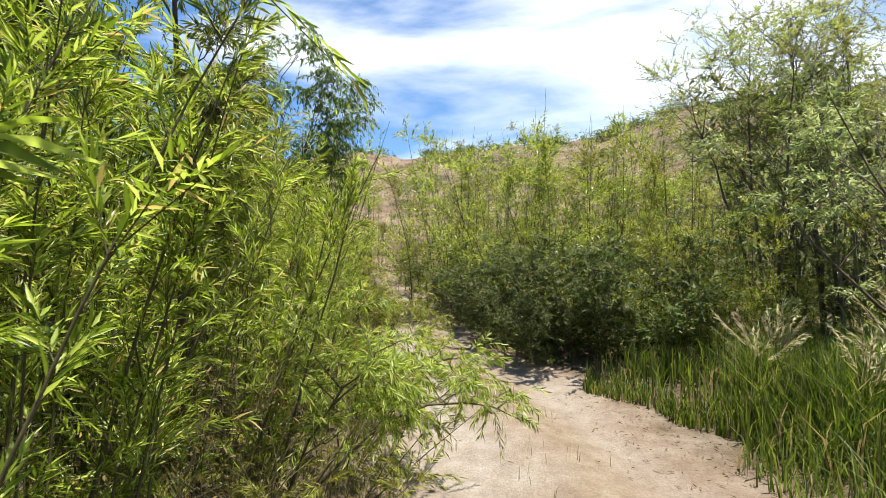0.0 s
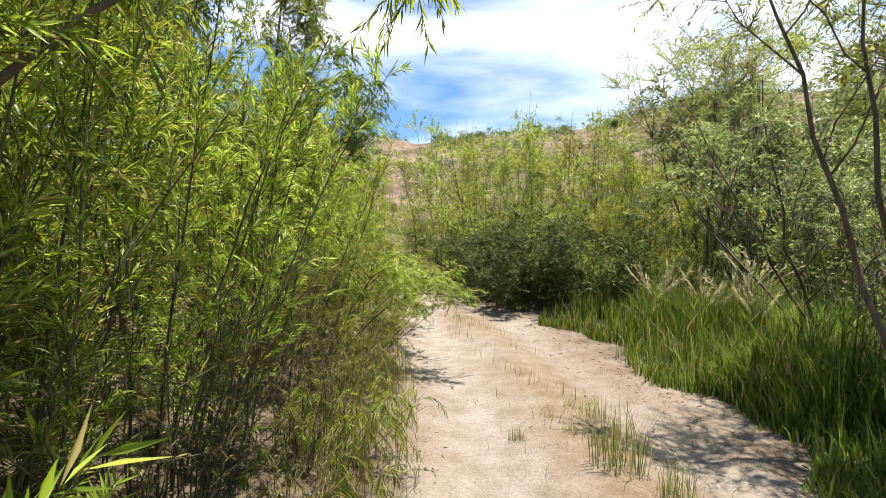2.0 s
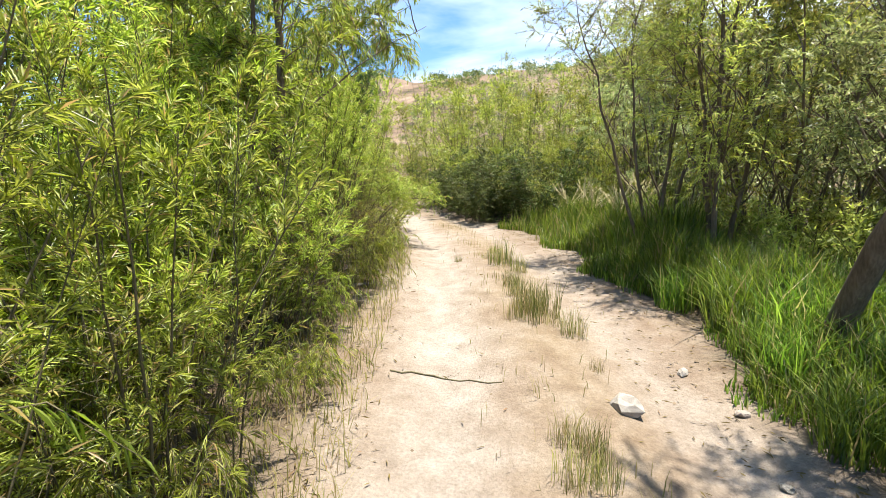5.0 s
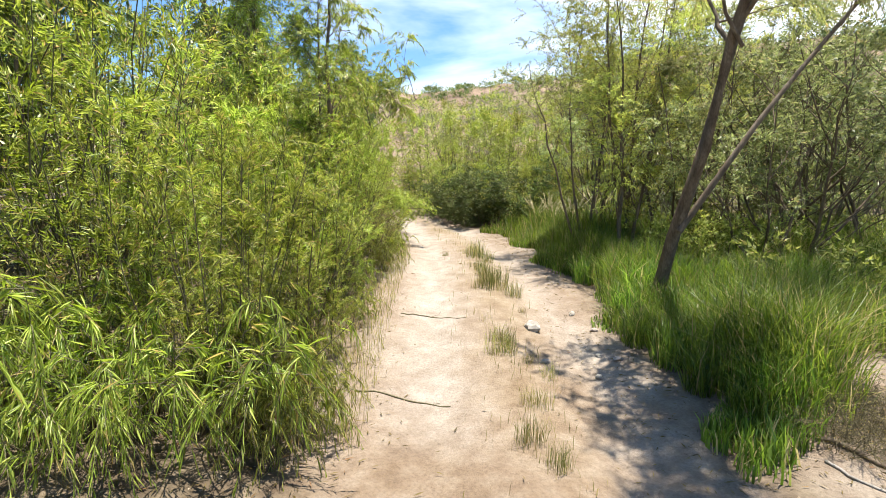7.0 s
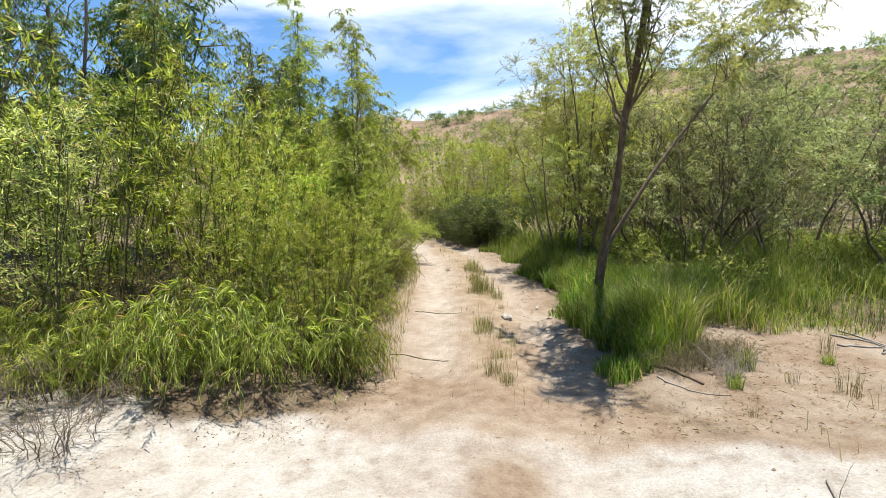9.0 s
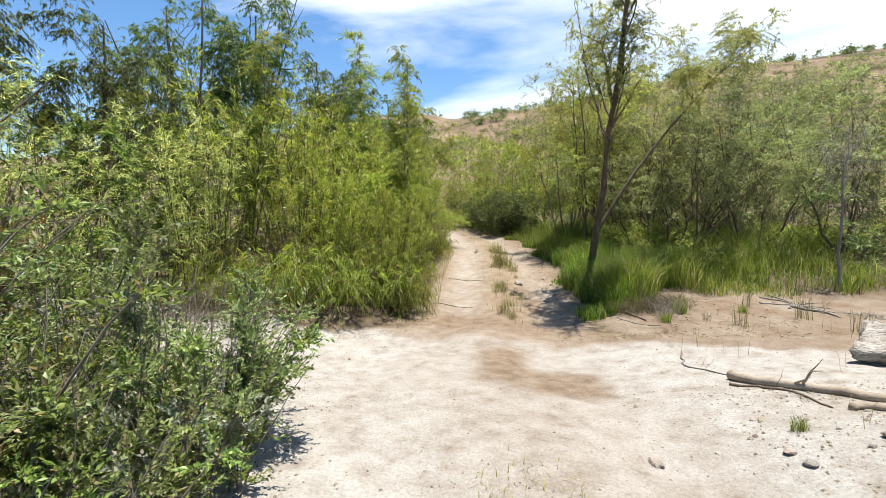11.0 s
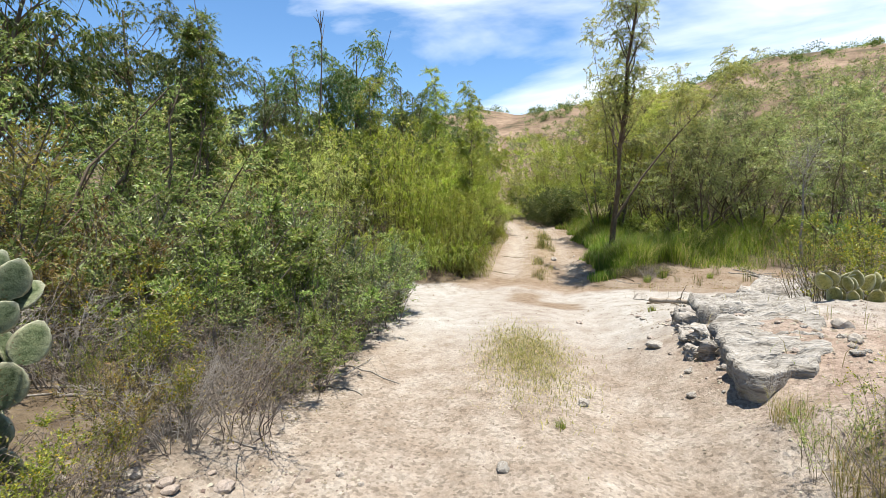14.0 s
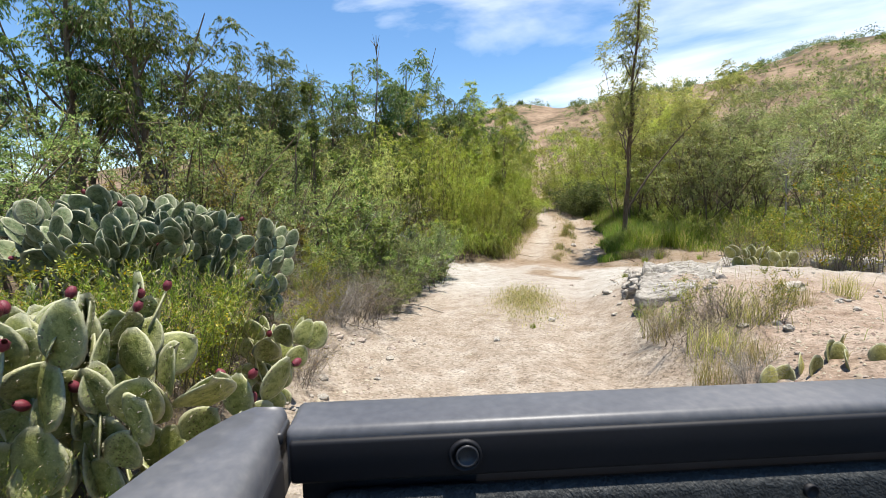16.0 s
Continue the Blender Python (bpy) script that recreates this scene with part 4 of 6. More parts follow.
rust = shrub("rusty_shrub", "drying shrub with rusty brown leaves", 36, RUSTY, BROWN_TWIG, 0.95, 0.55, 0.15, 16, 260, 14, 0.25, 0.2, 0.03, 0.011, 0.1, 0.0, up=0.8, r0=0.005, clump=3)
fresh = shrub("green_broom", "soft bright green fine-leaved bush", 42, GRASS, TWIG, 0.75, 0.5, 0.3, 22, 190, 18, 0.25, 0.1, 0.026, 0.005, 0.05, 0.0, 0.4, up=1.0, tspread=0.5, r0=0.004, twig_r=0)
place(grey, [(-0.95, -3.15, 33, 0.75), (-0.95, -4.3, 80, 0.75), (-0.75, -5.2, 210, 0.65), (-1.35, -2.7, 0, 0.9), (-1.2, -3.6, 60, 0.85), (-2.2, -2.9, 200, 1.1), (-2.2, -4.3, 20, 1.15), (-3.2, -3.4, 70, 1.3), (-3.1, -5.4, 10, 1.2), (-3.9, -2.6, 160, 1.3), (-1.15, -5.0, 240, 0.7), (-2.5, -6.1, 30, 1.05)])
place(leafy, [(-0.75, -3.35, 15, 0.7), (-0.72, -4.05, 75, 0.65), (-0.95, -2.75, 130, 0.75), (-0.6, -4.9, 45, 0.6), (-0.35, -5.6, 160, 0.5), (-0.95, -4.45, 0, 0.75), (-1.6, -3.9, 70, 1.1), (-1.8, -5.0, 140, 1.15), (-1.35, -6.0, 200, 0.75), (-2.8, -3.8, 100, 1.35), (-1.9, -7.2, 60, 0.85), (-3.0, -7.4, 20, 1.2), (-3.2, -1.6, 200, 1.0), (-3.9, -1.0, 20, 1.1)])
place(silver, [(-0.95, -2.4, 0, 0.9), (-0.85, -3.1, 100, 0.95), (-0.75, -3.9, 40, 0.9), (-2.0, -2.3, 20, 1.3)])
place(dead, [(5.2, -1.2, 10, 1.0), (3.72, -7.6, 30, 0.4), (-1.3, -6.9, 100, 0.9), (5.4, -1.2, 210, 0.8), (3.2, 2.1, 300, 0.5), (-0.35, -6.9, 80, 0.75), (-0.6, -6.2, 10, 0.8), (5.9, -0.3, 90, 0.9)])
place(brown, [(0.1, -8.9, 20, 0.6), (0.35, -8.5, 130, 0.5), (-0.1, -9.15, 240, 0.6), (0.2, -8.3, 300, 0.5), (0.5, -10.2, 10, 0.5), (0.2, -10.0, 100, 0.6), (0.6, -9.7, 250, 0.5), (-0.15, -7.9, 40, 0.6), (-0.35, -6.5, 40, 0.9), (-0.7, -5.8, 220, 1.0), (-0.95, -4.7, 310, 1.0), (3.3, -6.7, 30, 0.6), (3.8, -6.6, 200, 0.6), (-2.8, 0.4, 20, 0.9), (-3.6, 0.1, 120, 1.1), (-0.5, -5.5, 0, 0.75), (-0.75, -6.1, 80, 0.8), (-0.85, -5.0, 200, 0.65), (-1.05, -6.7, 140, 0.8), (-0.3, -7.6, 10, 0.6), (-1.2, -4.0, 40, 0.8), (-1.9, -3.4, 90, 1.0), (-2.0, -6.4, 20, 1.1), (-0.7, -8.7, 60, 0.7), (3.6, -6.4, 300, 0.45), (-0.6, -7.9, 260, 0.7), (-1.4, -5.5, 30, 0.9), (-1.0, -2.9, 100, 0.6)])
place(creo, [(0.0, -9.9, 75, 1.0), (0.3, -9.3, 20, 0.8), (-0.25, -9.85, 220, 1.0), (-0.1, -8.75, 75, 0.5), (4.75, -1.9, 35, 1.35), (5.3, -2.0, 150, 1.2), (5.9, -2.2, 15, 2.0), (6.7, -1.5, 200, 2.2), (-0.5, -6.75, 10, 0.6), (-0.25, -7.45, 140, 0.55), (-0.7, -5.45, 60, 0.5), (-0.4, -8.3, 250, 0.6), (3.35, -6.2, 0, 0.55), (4.1, -6.5, 90, 0.6), (5.0, -2.6, 30, 1.0), (6.2, 1.2, 60, 0.8), (0.42, -9.4, 0, 0.85), (0.2, -9.75, 80, 0.75), (-0.22, -7.75, 30, 0.55), (-0.1, -8.0, 130, 0.5), (-0.95, -6.6, 70, 0.85), (-1.5, -5.8, 200, 1.0), (-0.7, -8.1, 20, 0.7), (-2.3, -6.2, 50, 1.0), (6.4, -3.2, 90, 1.9), (7.4, -2.0, 10, 2.0), (7.2, -4.4, 130, 1.9), (-1.9, -8.9, 10, 0.9), (-1.0, -4.75, 60, 0.5), (-1.7, -3.1, 150, 0.9), (-0.35, -9.5, 200, 0.95), (6.3, -0.8, 40, 1.6)])
place(acac, [(-3.0, -9.3, 60, 1.05), (-4.3, -9.9, 200, 1.35), (-3.5, -6.4, 0, 1.25), (-4.7, -4.6, 80, 1.4), (-4.6, -7.8, 150, 1.3), (-5.2, -2.6, 10, 1.4), (-3.1, -4.7, 230, 1.3), (7.4, 2.4, 40, 1.0), (8.6, 0.6, 100, 1.1), (-2.2, -6.9, 120, 0.75)])
place(rust, [(-0.8, -5.15, 20, 0.55), (-0.45, -7.1, 90, 0.5), (-2.4, -3.5, 0, 1.4), (-3.0, -2.6, 90, 1.7), (-1.8, -6.4, 180, 1.0), (-3.0, -6.2, 30, 2.1), (-2.3, -5.6, 100, 1.4), (-0.85, -4.0, 60, 0.6), (-4.0, -5.6, 0, 2.3)])
place(fresh, [(1.25, -10.6, 15, 0.4), (1.05, -10.8, 75, 0.5), (1.35, -10.42, 130, 0.3), (0.3, -9.75, 10, 1.1), (-0.05, -9.7, 150, 1.1), (0.35, -10.1, 15, 0.5), (0.55, -10.35, 75, 0.5), (0.3, -10.4, 130, 0.55), (0.48, -9.9, 200, 0.6), (0.75, -10.3, 20, 0.35), (0.15, -9.9, 60, 0.6), (-0.6, -5.7, 40, 0.5), (-0.75, -4.5, 10, 0.5), (0.36, -9.55, 0, 1.15), (0.05, -9.3, 120, 1.1), (3.65, -6.45, 20, 0.55), (3.1, -6.2, 70, 0.5), (-1.5, -4.6, 60, 0.9), (-1.1, -3.0, 120, 0.7), (-1.0, -5.6, 30, 0.6), (-1.7, -2.5, 20, 0.9), (-0.9, -6.9, 10, 0.6)])


# ---- grass ----
def patchy(x, y, k=1.0):
    """0 to 1, uneven over a metre or so: where grass stands thick or thin."""
    return np.clip(0.5 + 0.55 * np.sin(1.9 * k * x + 1.3 * np.sin(1.1 * k * y)) * np.sin(1.6 * k * y + 0.8 * np.sin(1.4 * k * x)) + 0.25 * np.sin(4.7 * k * x + 3.3 * k * y), 0, 1)


def grass_sheet(name, label, seed, mat, x, y, height, width, lean):
    rng = np.random.default_rng(seed)
    l, r = road_edges(y)
    height = height * np.where(x > (l + r) / 2, 0.3 + 0.7 * smooth(-0.05, 0.8, x - r), 1.0) if np.ndim(height) else height
    pos = np.stack([x, y, ground_z(x, y) - 0.01], -1)
    return tagged(new(name, mesh_np(name, *blades(rng, pos, height, width, lean), mat)), label, "grass", kind="stuff")


def scatter(seed, count, y0, y1, inner, depth, power, k=1.0, least=0.1):
    """Blade places beside the track, thick and thin by patches."""
    rng = np.random.default_rng(seed)
    y = rng.uniform(y0 - 1.5, y1, count * 2)
    _, r = road_edges(y)
    x = r + inner + 0.22 * np.sin(2.3 * y) + 0.1 * np.sin(6.1 * y + 1) + depth * rng.uniform(0, 1, count * 2) ** power
    keep = (rng.uniform(0, 1, count * 2) < np.maximum(patchy(x, y, k), least)) & (y > y0 + 0.22 * np.sin(1.9 * x + 1) + 0.15 * np.sin(5.3 * x) - 1.2 * smooth(3.8, 2.9, x))
    return x[keep][:count], y[keep][:count]


gx1, gy1 = scatter(41, 40000, 3.75, 11.0, 0.15, 5.8, 1.35)
gh1 = (0.3 + 0.55 * patchy(gx1, gy1, 0.8)) * (0.35 + 0.65 * smooth(3.5, 4.3, gy1 + 0.2 * np.sin(2.1 * gx1) + 1.3 * smooth(3.8, 2.9, gx1)))
# deeper green near the trees and in patches; its darker tone also paints shade
shady = (gx1 < 3.4 + 0.8 * np.sin(1.7 * gy1)) | (patchy(gx1, gy1, 1.3) > 0.75)
grass_sheet("meadow_grass", "lush green grass on the damp flat beside the track", 43, GRASS, gx1[~shady], gy1[~shady], gh1[~shady], 0.009, 0.95)
grass_sheet("deep_green_grass", "deep green grass under the trees, its darker tone partly painted shade", 59, LUSH, gx1[shady], gy1[shady], gh1[shady], 0.009, 0.9)
rng_f = np.random.default_rng(56)
fy = rng_f.uniform(7, 16, 12000)
fx = road_edges(fy)[1] + rng_f.uniform(2.2, 8.5, 12000)
grass_sheet("far_meadow_grass", "green grass between the scrub trees", 57, GRASS, fx, fy, 0.3 + 0.35 * patchy(fx, fy, 0.6), 0.018, 0.6)
gx2, gy2 = scatter(42, 7500, 8.4, 13.6, 0.05, 1.6, 1.1)
grass_sheet("reed_grass", "tall upright green reeds along the edge of the track", 44, LUSH, gx2, gy2, 0.4 + 0.55 * patchy(gx2, gy2, 0.8), 0.017, 0.45)
gx3, gy3 = scatter(45, 4200, 3.6, 9.8, 0.0, 0.8, 1.0, 1.4, 0.05)
grass_sheet("verge_grass", "tufted green grass on the verge under the trees", 46, LUSH, gx3, gy3, 0.2 + 0.45 * patchy(gx3, gy3, 1.5), 0.013, 0.5)


def verge(seed, count, y0, y1, side, inner, depth):
    rng = np.random.default_rng(seed)
    y = rng.uniform(y0, y1, count)
    l, r = road_edges(y)
    off = inner + depth * rng.uniform(0, 1, count)
    return (l - off if side < 0 else r + off), y


vx, vy = verge(47, 3500, 2.2, 13.5, -1, -0.25, 0.7)
grass_sheet("dry_verge_grass", "thin dry and green grass below the willow thicket", 48, OLIVE_GRASS, vx, vy, 0.2, 0.006, 0.8)
rng_m = np.random.default_rng(49)
my = rng_m.uniform(1.4, 13.5, 1500)
ml, mr = road_edges(my)
mx_ = (ml + mr) / 2 + rng_m.normal(0.05, 0.22, 1500)
keep = rng_m.uniform(0, 1, 1500) < patchy(mx_, my, 1.8) ** 2
grass_sheet("median_grass", "sparse dry grass between the wheel tracks", 50, OLIVE_GRASS, mx_[keep], my[keep], 0.13, 0.005, 0.6)
rng_y = np.random.default_rng(52)
py = rng_y.normal(0, 1, (5200, 2)) * [0.24, 0.55]
grass_sheet("flattened_grass", "flattened yellow-green grass patch between the wheel tracks", 53, OLIVE_GRASS, 1.34 + py[:, 0] - 0.2 * py[:, 1], -4.25 + py[:, 1], 0.065, 0.005, 1.7)
rng_s = np.random.default_rng(54)
sx, sy = rng_s.uniform(3.0, 7, 1500), rng_s.uniform(-8, 1.8, 1500)
keep = rng_s.uniform(0, 1, 1500) < patchy(sx, sy, 1.3) ** 3 * 0.8
grass_sheet("bank_grass", "sparse dry grass on the stony bank", 55, DRY_GRASS, sx[keep], sy[keep], 0.2, 0.005, 0.6)


def tuft(name, label, seed, mat, count, radius, height, width, lean, plumes=0):
    rng = np.random.default_rng(seed)
    root = tagged(new(name), label, "grass")
    a, r = rng.uniform(0, 2 * np.pi, count), radius * np.sqrt(rng.uniform(0, 1, count))
    pos = np.stack([np.cos(a) * r, np.sin(a) * r, 0 * a], -1)
    tagged(part("blade_clump", mesh_np("blade_clump", *blades(rng, pos, height, width, lean), mat), root), kind="stuff")
    for _ in range(plumes):
        az, out, h = rng.uniform(0, 6.28), rng.uniform(0.15, 0.45), height * rng.uniform(1.05, 1.35)
        s = np.linspace(0, 1, 7)[:, None]
        line = np.concatenate([np.cos(az) * out * s ** 2, np.sin(az) * out * s ** 2, h * (s - 0.12 * s ** 4)], 1)
        p = line[-2] + (line[-1] - line[-2]) * rng.uniform(-1.5, 1.4, (50, 1))
        d = unit(line[-1] - line[-2]) + rng.normal(0, 0.2, (50, 3)) - [0, 0, 0.25]
        stalk = part("stalk", mesh_np("stalk", *tubes(line[None], np.full((1, 7), 0.003), 3), DRY_GRASS), root)
        part("plume", mesh_np("plume", *leaf_arrays(rng, p, d, 0.07, 0.009), PLUME), stalk)
    return root


RUSH = leaf_material("rush_stem", (0.075, 0.085, 0.024), (0.155, 0.16, 0.045), (0.27, 0.25, 0.095), (0.33, 0.25, 0.12), 0.3, 0.55, 0.2)
rush = tuft("rush_tuft", "upright green and brown rush tuft between the wheel tracks", 71, RUSH, 120, 0.14, 0.36, 0.0045, 0.45)
place(rush, [(0.38, 8.0, 0, 1.2), (0.58, 6.2, 60, 1.0), (0.73, 6.1, 120, 1.0), (0.89, 5.65, 10, 0.8), (0.6, 7.7, 20, 0.8), (0.57, 5.9, 90, 0.95), (0.71, 3.9, 250, 0.65), (0.75, 2.4, 10, 0.7), (0.9, 2.15, 70, 0.6), (0.7, 4.1, 210, 0.7), (0.48, 6.6, 250, 0.8), (-0.2, 8.4, 0, 0.4), (0.45, 6.9, 130, 0.7)])
rng_t = np.random.default_rng(58)
thin_rush = tuft("thin_rush", "thin sparse olive rush tuft on the hump of the track", 76, OLIVE_GRASS, 60, 0.12, 0.26, 0.004, 0.45)
strip = []
for y_ in rng_t.uniform(1.9, 9.4, 16):
    a_, b_ = road_edges(y_)
    strip.append(((a_ + b_) / 2 + rng_t.normal(0.08, 0.13), y_, rng_t.uniform(0, 360), rng_t.uniform(0.5, 1.1)))
place(thin_rush, strip)
weed = tuft("weed_clump", "broad-bladed bright green grass clump by the track", 72, LUSH, 200, 0.2, 0.55, 0.012, 0.75)
place(weed, [(2.3, 3.3, 30, 0.9), (2.6, 2.95, 100, 0.9), (2.2, 3.8, 200, 0.9), (2.9, 3.3, 310, 1.0), (2.5, 3.65, 0, 1.1), (3.1, 3.75, 90, 1.0), (2.75, 3.9, 20, 1.0), (2.4, 2.85, 140, 0.7), (2.05, 4.25, 50, 0.8), (2.3, 7.6, 30, 1.0), (2.55, 7.9, 100, 1.1), (2.2, 8.6, 200, 1.0), (2.7, 7.2, 310, 1.0), (4.0, 4.9, 0, 1.1), (4.6, 4.7, 90, 1.0), (4.3, 5.4, 200, 1.2), (5.2, 5.0, 20, 1.1), (3.8, 5.8, 140, 1.2), (2.25, 4.45, 10, 0.8), (2.5, 4.2, 80, 0.8), (2.15, 4.95, 150, 0.9), (2.6, 4.7, 220, 1.0), (2.5, 5.45, 300, 1.2), (2.25, 5.8, 40, 1.1), (2.9, 4.2, 120, 0.7), (2.0, 6.4, 0, 0.9), (2.4, 6.2, 60, 1.0), (2.7, 6.6, 120, 1.0), (2.15, 5.3, 200, 0.8), (2.85, 5.3, 20, 1.1), (2.45, 5.05, 80, 1.0), (2.9, 5.9, 30, 1.1), (1.95, 7.3, 140, 0.8), (3.2, 4.9, 60, 1.0), (3.5, 4.6, 160, 0.9), (3.5, 5.4, 200, 1.1), (3.1, 5.5, 250, 1.1)])
plume = tuft("plume_grass", "fountain grass with pale beige feathery plumes", 73, GRASS, 240, 0.2, 0.85, 0.011, 0.7, 8)
place(plume, [(1.95, 12.0, 0, 1.0), (2.25, 11.1, 60, 1.0), (2.3, 12.3, 100, 1.05), (2.9, 11.5, 200, 1.05), (2.6, 10.6, 300, 0.95), (3.5, 12.3, 30, 1.15)])
straw = tuft("straw_bush", "dry yellow-green broom-like grass bush on the stony bank", 74, OLIVE_GRASS, 190, 0.26, 0.52, 0.005, 1.0)
place(straw, [(3.2, -6.5, 0, 0.75), (3.55, -7.0, 100, 0.85), (3.9, -6.6, 40, 0.75), (3.5, -7.5, 250, 0.6), (3.8, -7.3, 310, 0.6), (3.1, -5.75, 200, 0.45), (4.4, -5.8, 130, 0.7), (5.0, -5.2, 80, 0.7)])
green_stub = tuft("green_tuft", "small green grass tuft on the sandy flat", 75, GRASS, 120, 0.1, 0.3, 0.008, 0.6)
place(green_stub, [(3.5, 2.4, 0, 1.0), (2.75, -2.2, 0, 0.45), (1.75, -5.7, 50, 0.35), (4.5, 2.6, 10, 0.6), (3.15, 1.9, 60, 0.7)])
place(tuft("dry_stalks", "upright dry brown stalks on the sandy flat", 77, RUSH, 40, 0.12, 0.42, 0.006, 0.3), [(4.08, 1.7, 0, 0.8), (5.1, 2.1, 60, 1.0), (4.7, 2.9, 120, 0.8), (5.4, 1.4, 20, 0.9), (3.75, 2.0, 200, 0.5), (2.95, 1.2, 80, 0.35)])


# ---- prickly pears ----
def pad_material(name, base, pale):
    m, n, l, bsdf = material(name)
    tex = n.new("ShaderNodeTexCoord")
    vor = n.new("ShaderNodeTexVoronoi")
    vor.inputs["Scale"].default_value, vor.inputs["Randomness"].default_value = 10, 0.3
    noi = n.new("ShaderNodeTexNoise")
    noi.inputs["Scale"].default_value, noi.inputs["Detail"].default_value, noi.inputs["Roughness"].default_value = 6, 8, 0.72
    info = n.new("ShaderNodeObjectInfo")
    l.new(tex.outputs["Object"], vor.inputs["Vector"])
    l.new(tex.outputs["Object"], noi.inputs["Vector"])
    body = ramp(n, [(0.38, base), (0.5, tuple(0.5 * (a + b) for a, b in zip(base, pale))), (0.64, pale)])
    l.new(noi.outputs["Fac"], body.inputs["Fac"])
    hsv = n.new("ShaderNodeHueSaturation")
    val = n.new("ShaderNodeMapRange")
    val.inputs["To Min"].default_value, val.inputs["To Max"].default_value = 0.8, 1.25
    l.new(info.outputs["Random"], val.inputs["Value"])
    l.new(val.outputs["Result"], hsv.inputs["Value"])
    l.new(body.outputs["Color"], hsv.inputs["Color"])
    dots = ramp(n, [(0.15, (0, 0, 0)), (0.24, (1, 1, 1))])
    l.new(vor.outputs["Distance"], dots.inputs["Fac"])
    mix = n.new("ShaderNodeMix")
    mix.data_type = "RGBA"
    mix.inputs["A"].default_value = (0.10, 0.075, 0.035, 1)
    l.new(dots.outputs["Color"], mix.inputs["Factor"])
    l.new(hsv.outputs["Color"], mix.inputs["B"])
    # rim colour: pale spines, with the sunlight on the pad edge painted in
    rim = n.new("ShaderNodeAttribute")
    rim.attribute_name = "rim"
    edge = n.new("ShaderNodeMix")
    edge.data_type = "RGBA"
    edge.inputs["B"].default_value = (0.50, 0.49, 0.35, 1)
    l.new(rim.outputs["Fac"], edge.inputs["Factor"])
    l.new(mix.outputs["Result"], edge.inputs["A"])
    l.new(edge.outputs["Result"], bsdf.inputs["Base Color"])
    bsdf.inputs["Roughness"].default_value, bsdf.inputs["Specular IOR Level"].default_value = 0.7, 0.15
    bp = n.new("ShaderNodeBump")
    bp.inputs["Strength"].default_value, bp.inputs["Distance"].default_value = 0.9, 0.012
    l.new(noi.outputs["Fac"], bp.inputs["Height"])
    l.new(bp.outputs["Normal"], bsdf.inputs["Normal"])
    return m


PAD = pad_material("cactus_pad", (0.095, 0.118, 0.026), (0.32, 0.33, 0.115))
PAD_BLUE = pad_material("blue_cactus_pad", (0.05, 0.075, 0.031), (0.19, 0.222, 0.115))
PAD_YELLOW = pad_material("yellow_cactus_pad", (0.15, 0.145, 0.04), (0.32, 0.29, 0.09))
FRUIT = rough_material("cactus_fruit", (0.075, 0.012, 0.018), (0.13, 0.02, 0.03), (0.22, 0.06, 0.065), 20, 120, 0.2, 0.5)
SPINE = rough_material("cactus_spine", (0.324, 0.274, 0.187), (0.432, 0.382, 0.288), (0.518, 0.475, 0.389), 20, 80, 0.1)


def pad_mesh(mat, wide=0.9, wob=0.0, seed=0):
    """One obovate pad, base at the origin, one unit tall, with a slightly wavy face."""
    rng = np.random.default_rng(seed)
    levels, sides = 8, 10
    s = np.linspace(0.015, 0.985, levels)
    w = wide * 0.5 * np.sin(np.pi * s ** 0.78) ** 0.58
    th = 0.036 * np.sin(np.pi * s) ** 0.3
    a = np.arange(sides) * 2 * np.pi / sides
    ca, sa = np.cos(a), np.sin(a)
    bend = wob * np.sin(3.0 * s[:, None] + 2.2 * ca[None] * wide + rng.uniform(0, 6))
    v = np.stack([w[:, None] * ca, th[:, None] * sa + bend * 0.06, s[:, None] * np.ones(sides)], -1).reshape(-1, 3)
    f = [[i * sides + j, i * sides + (j + 1) % sides, (i + 1) * sides + (j + 1) % sides, (i + 1) * sides + j] for i in range(levels - 1) for j in range(sides)]
    me = mesh_np("pad", v, f, mat, True)
    # spiny edge, lightened further as if sun caught it
    sunlit_rim = (np.abs(ca)[None] ** 6 * np.ones((levels, 1))).ravel()
    sunlit_rim[(levels - 1) * sides:levels * sides] = 1
    at = me.attributes.new("rim", "FLOAT", "POINT")
    at.data.foreach_set("value", sunlit_rim.astype(np.float32) * 0.75)
    return me


def spine_mesh(seed):
    """Pale spines standing off both faces of a pad."""
    rng = np.random.default_rng(seed)
    s, c = rng.uniform(0.15, 0.97, 40), rng.uniform(-0.95, 0.95, 40)
    side = rng.choice([-1.0, 1.0], 40)
    p = np.stack([c * 0.42 * np.sin(np.pi * s ** 0.78) ** 0.58, side * 0.045, s], -1)
    d = np.stack([rng.normal(0, 0.5, 40), side, rng.normal(-0.2, 0.5, 40)], -1)
    return mesh_np("bristle", *leaf_arrays(rng, p, d, 0.085, 0.0065, 0.0), SPINE)


def fruit_mesh():
    lv, sd = 6, 7
    s = np.linspace(0, 1, lv)
    r = 0.5 * np.sin(np.pi * (0.12 + 0.78 * s)) ** 0.7
    a = np.arange(sd) * 2 * np.pi / sd
    v = np.stack([r[:, None] * np.cos(a), r[:, None] * np.sin(a), (1.2 * s)[:, None] * np.ones(sd)], -1).reshape(-1, 3)
    f = [[i * sd + j, i * sd + (j + 1) % sd, (i + 1) * sd + (j + 1) % sd, (i + 1) * sd + j] for i in range(lv - 1) for j in range(sd)]
    return mesh_np("fruit", v, f, FRUIT, True)


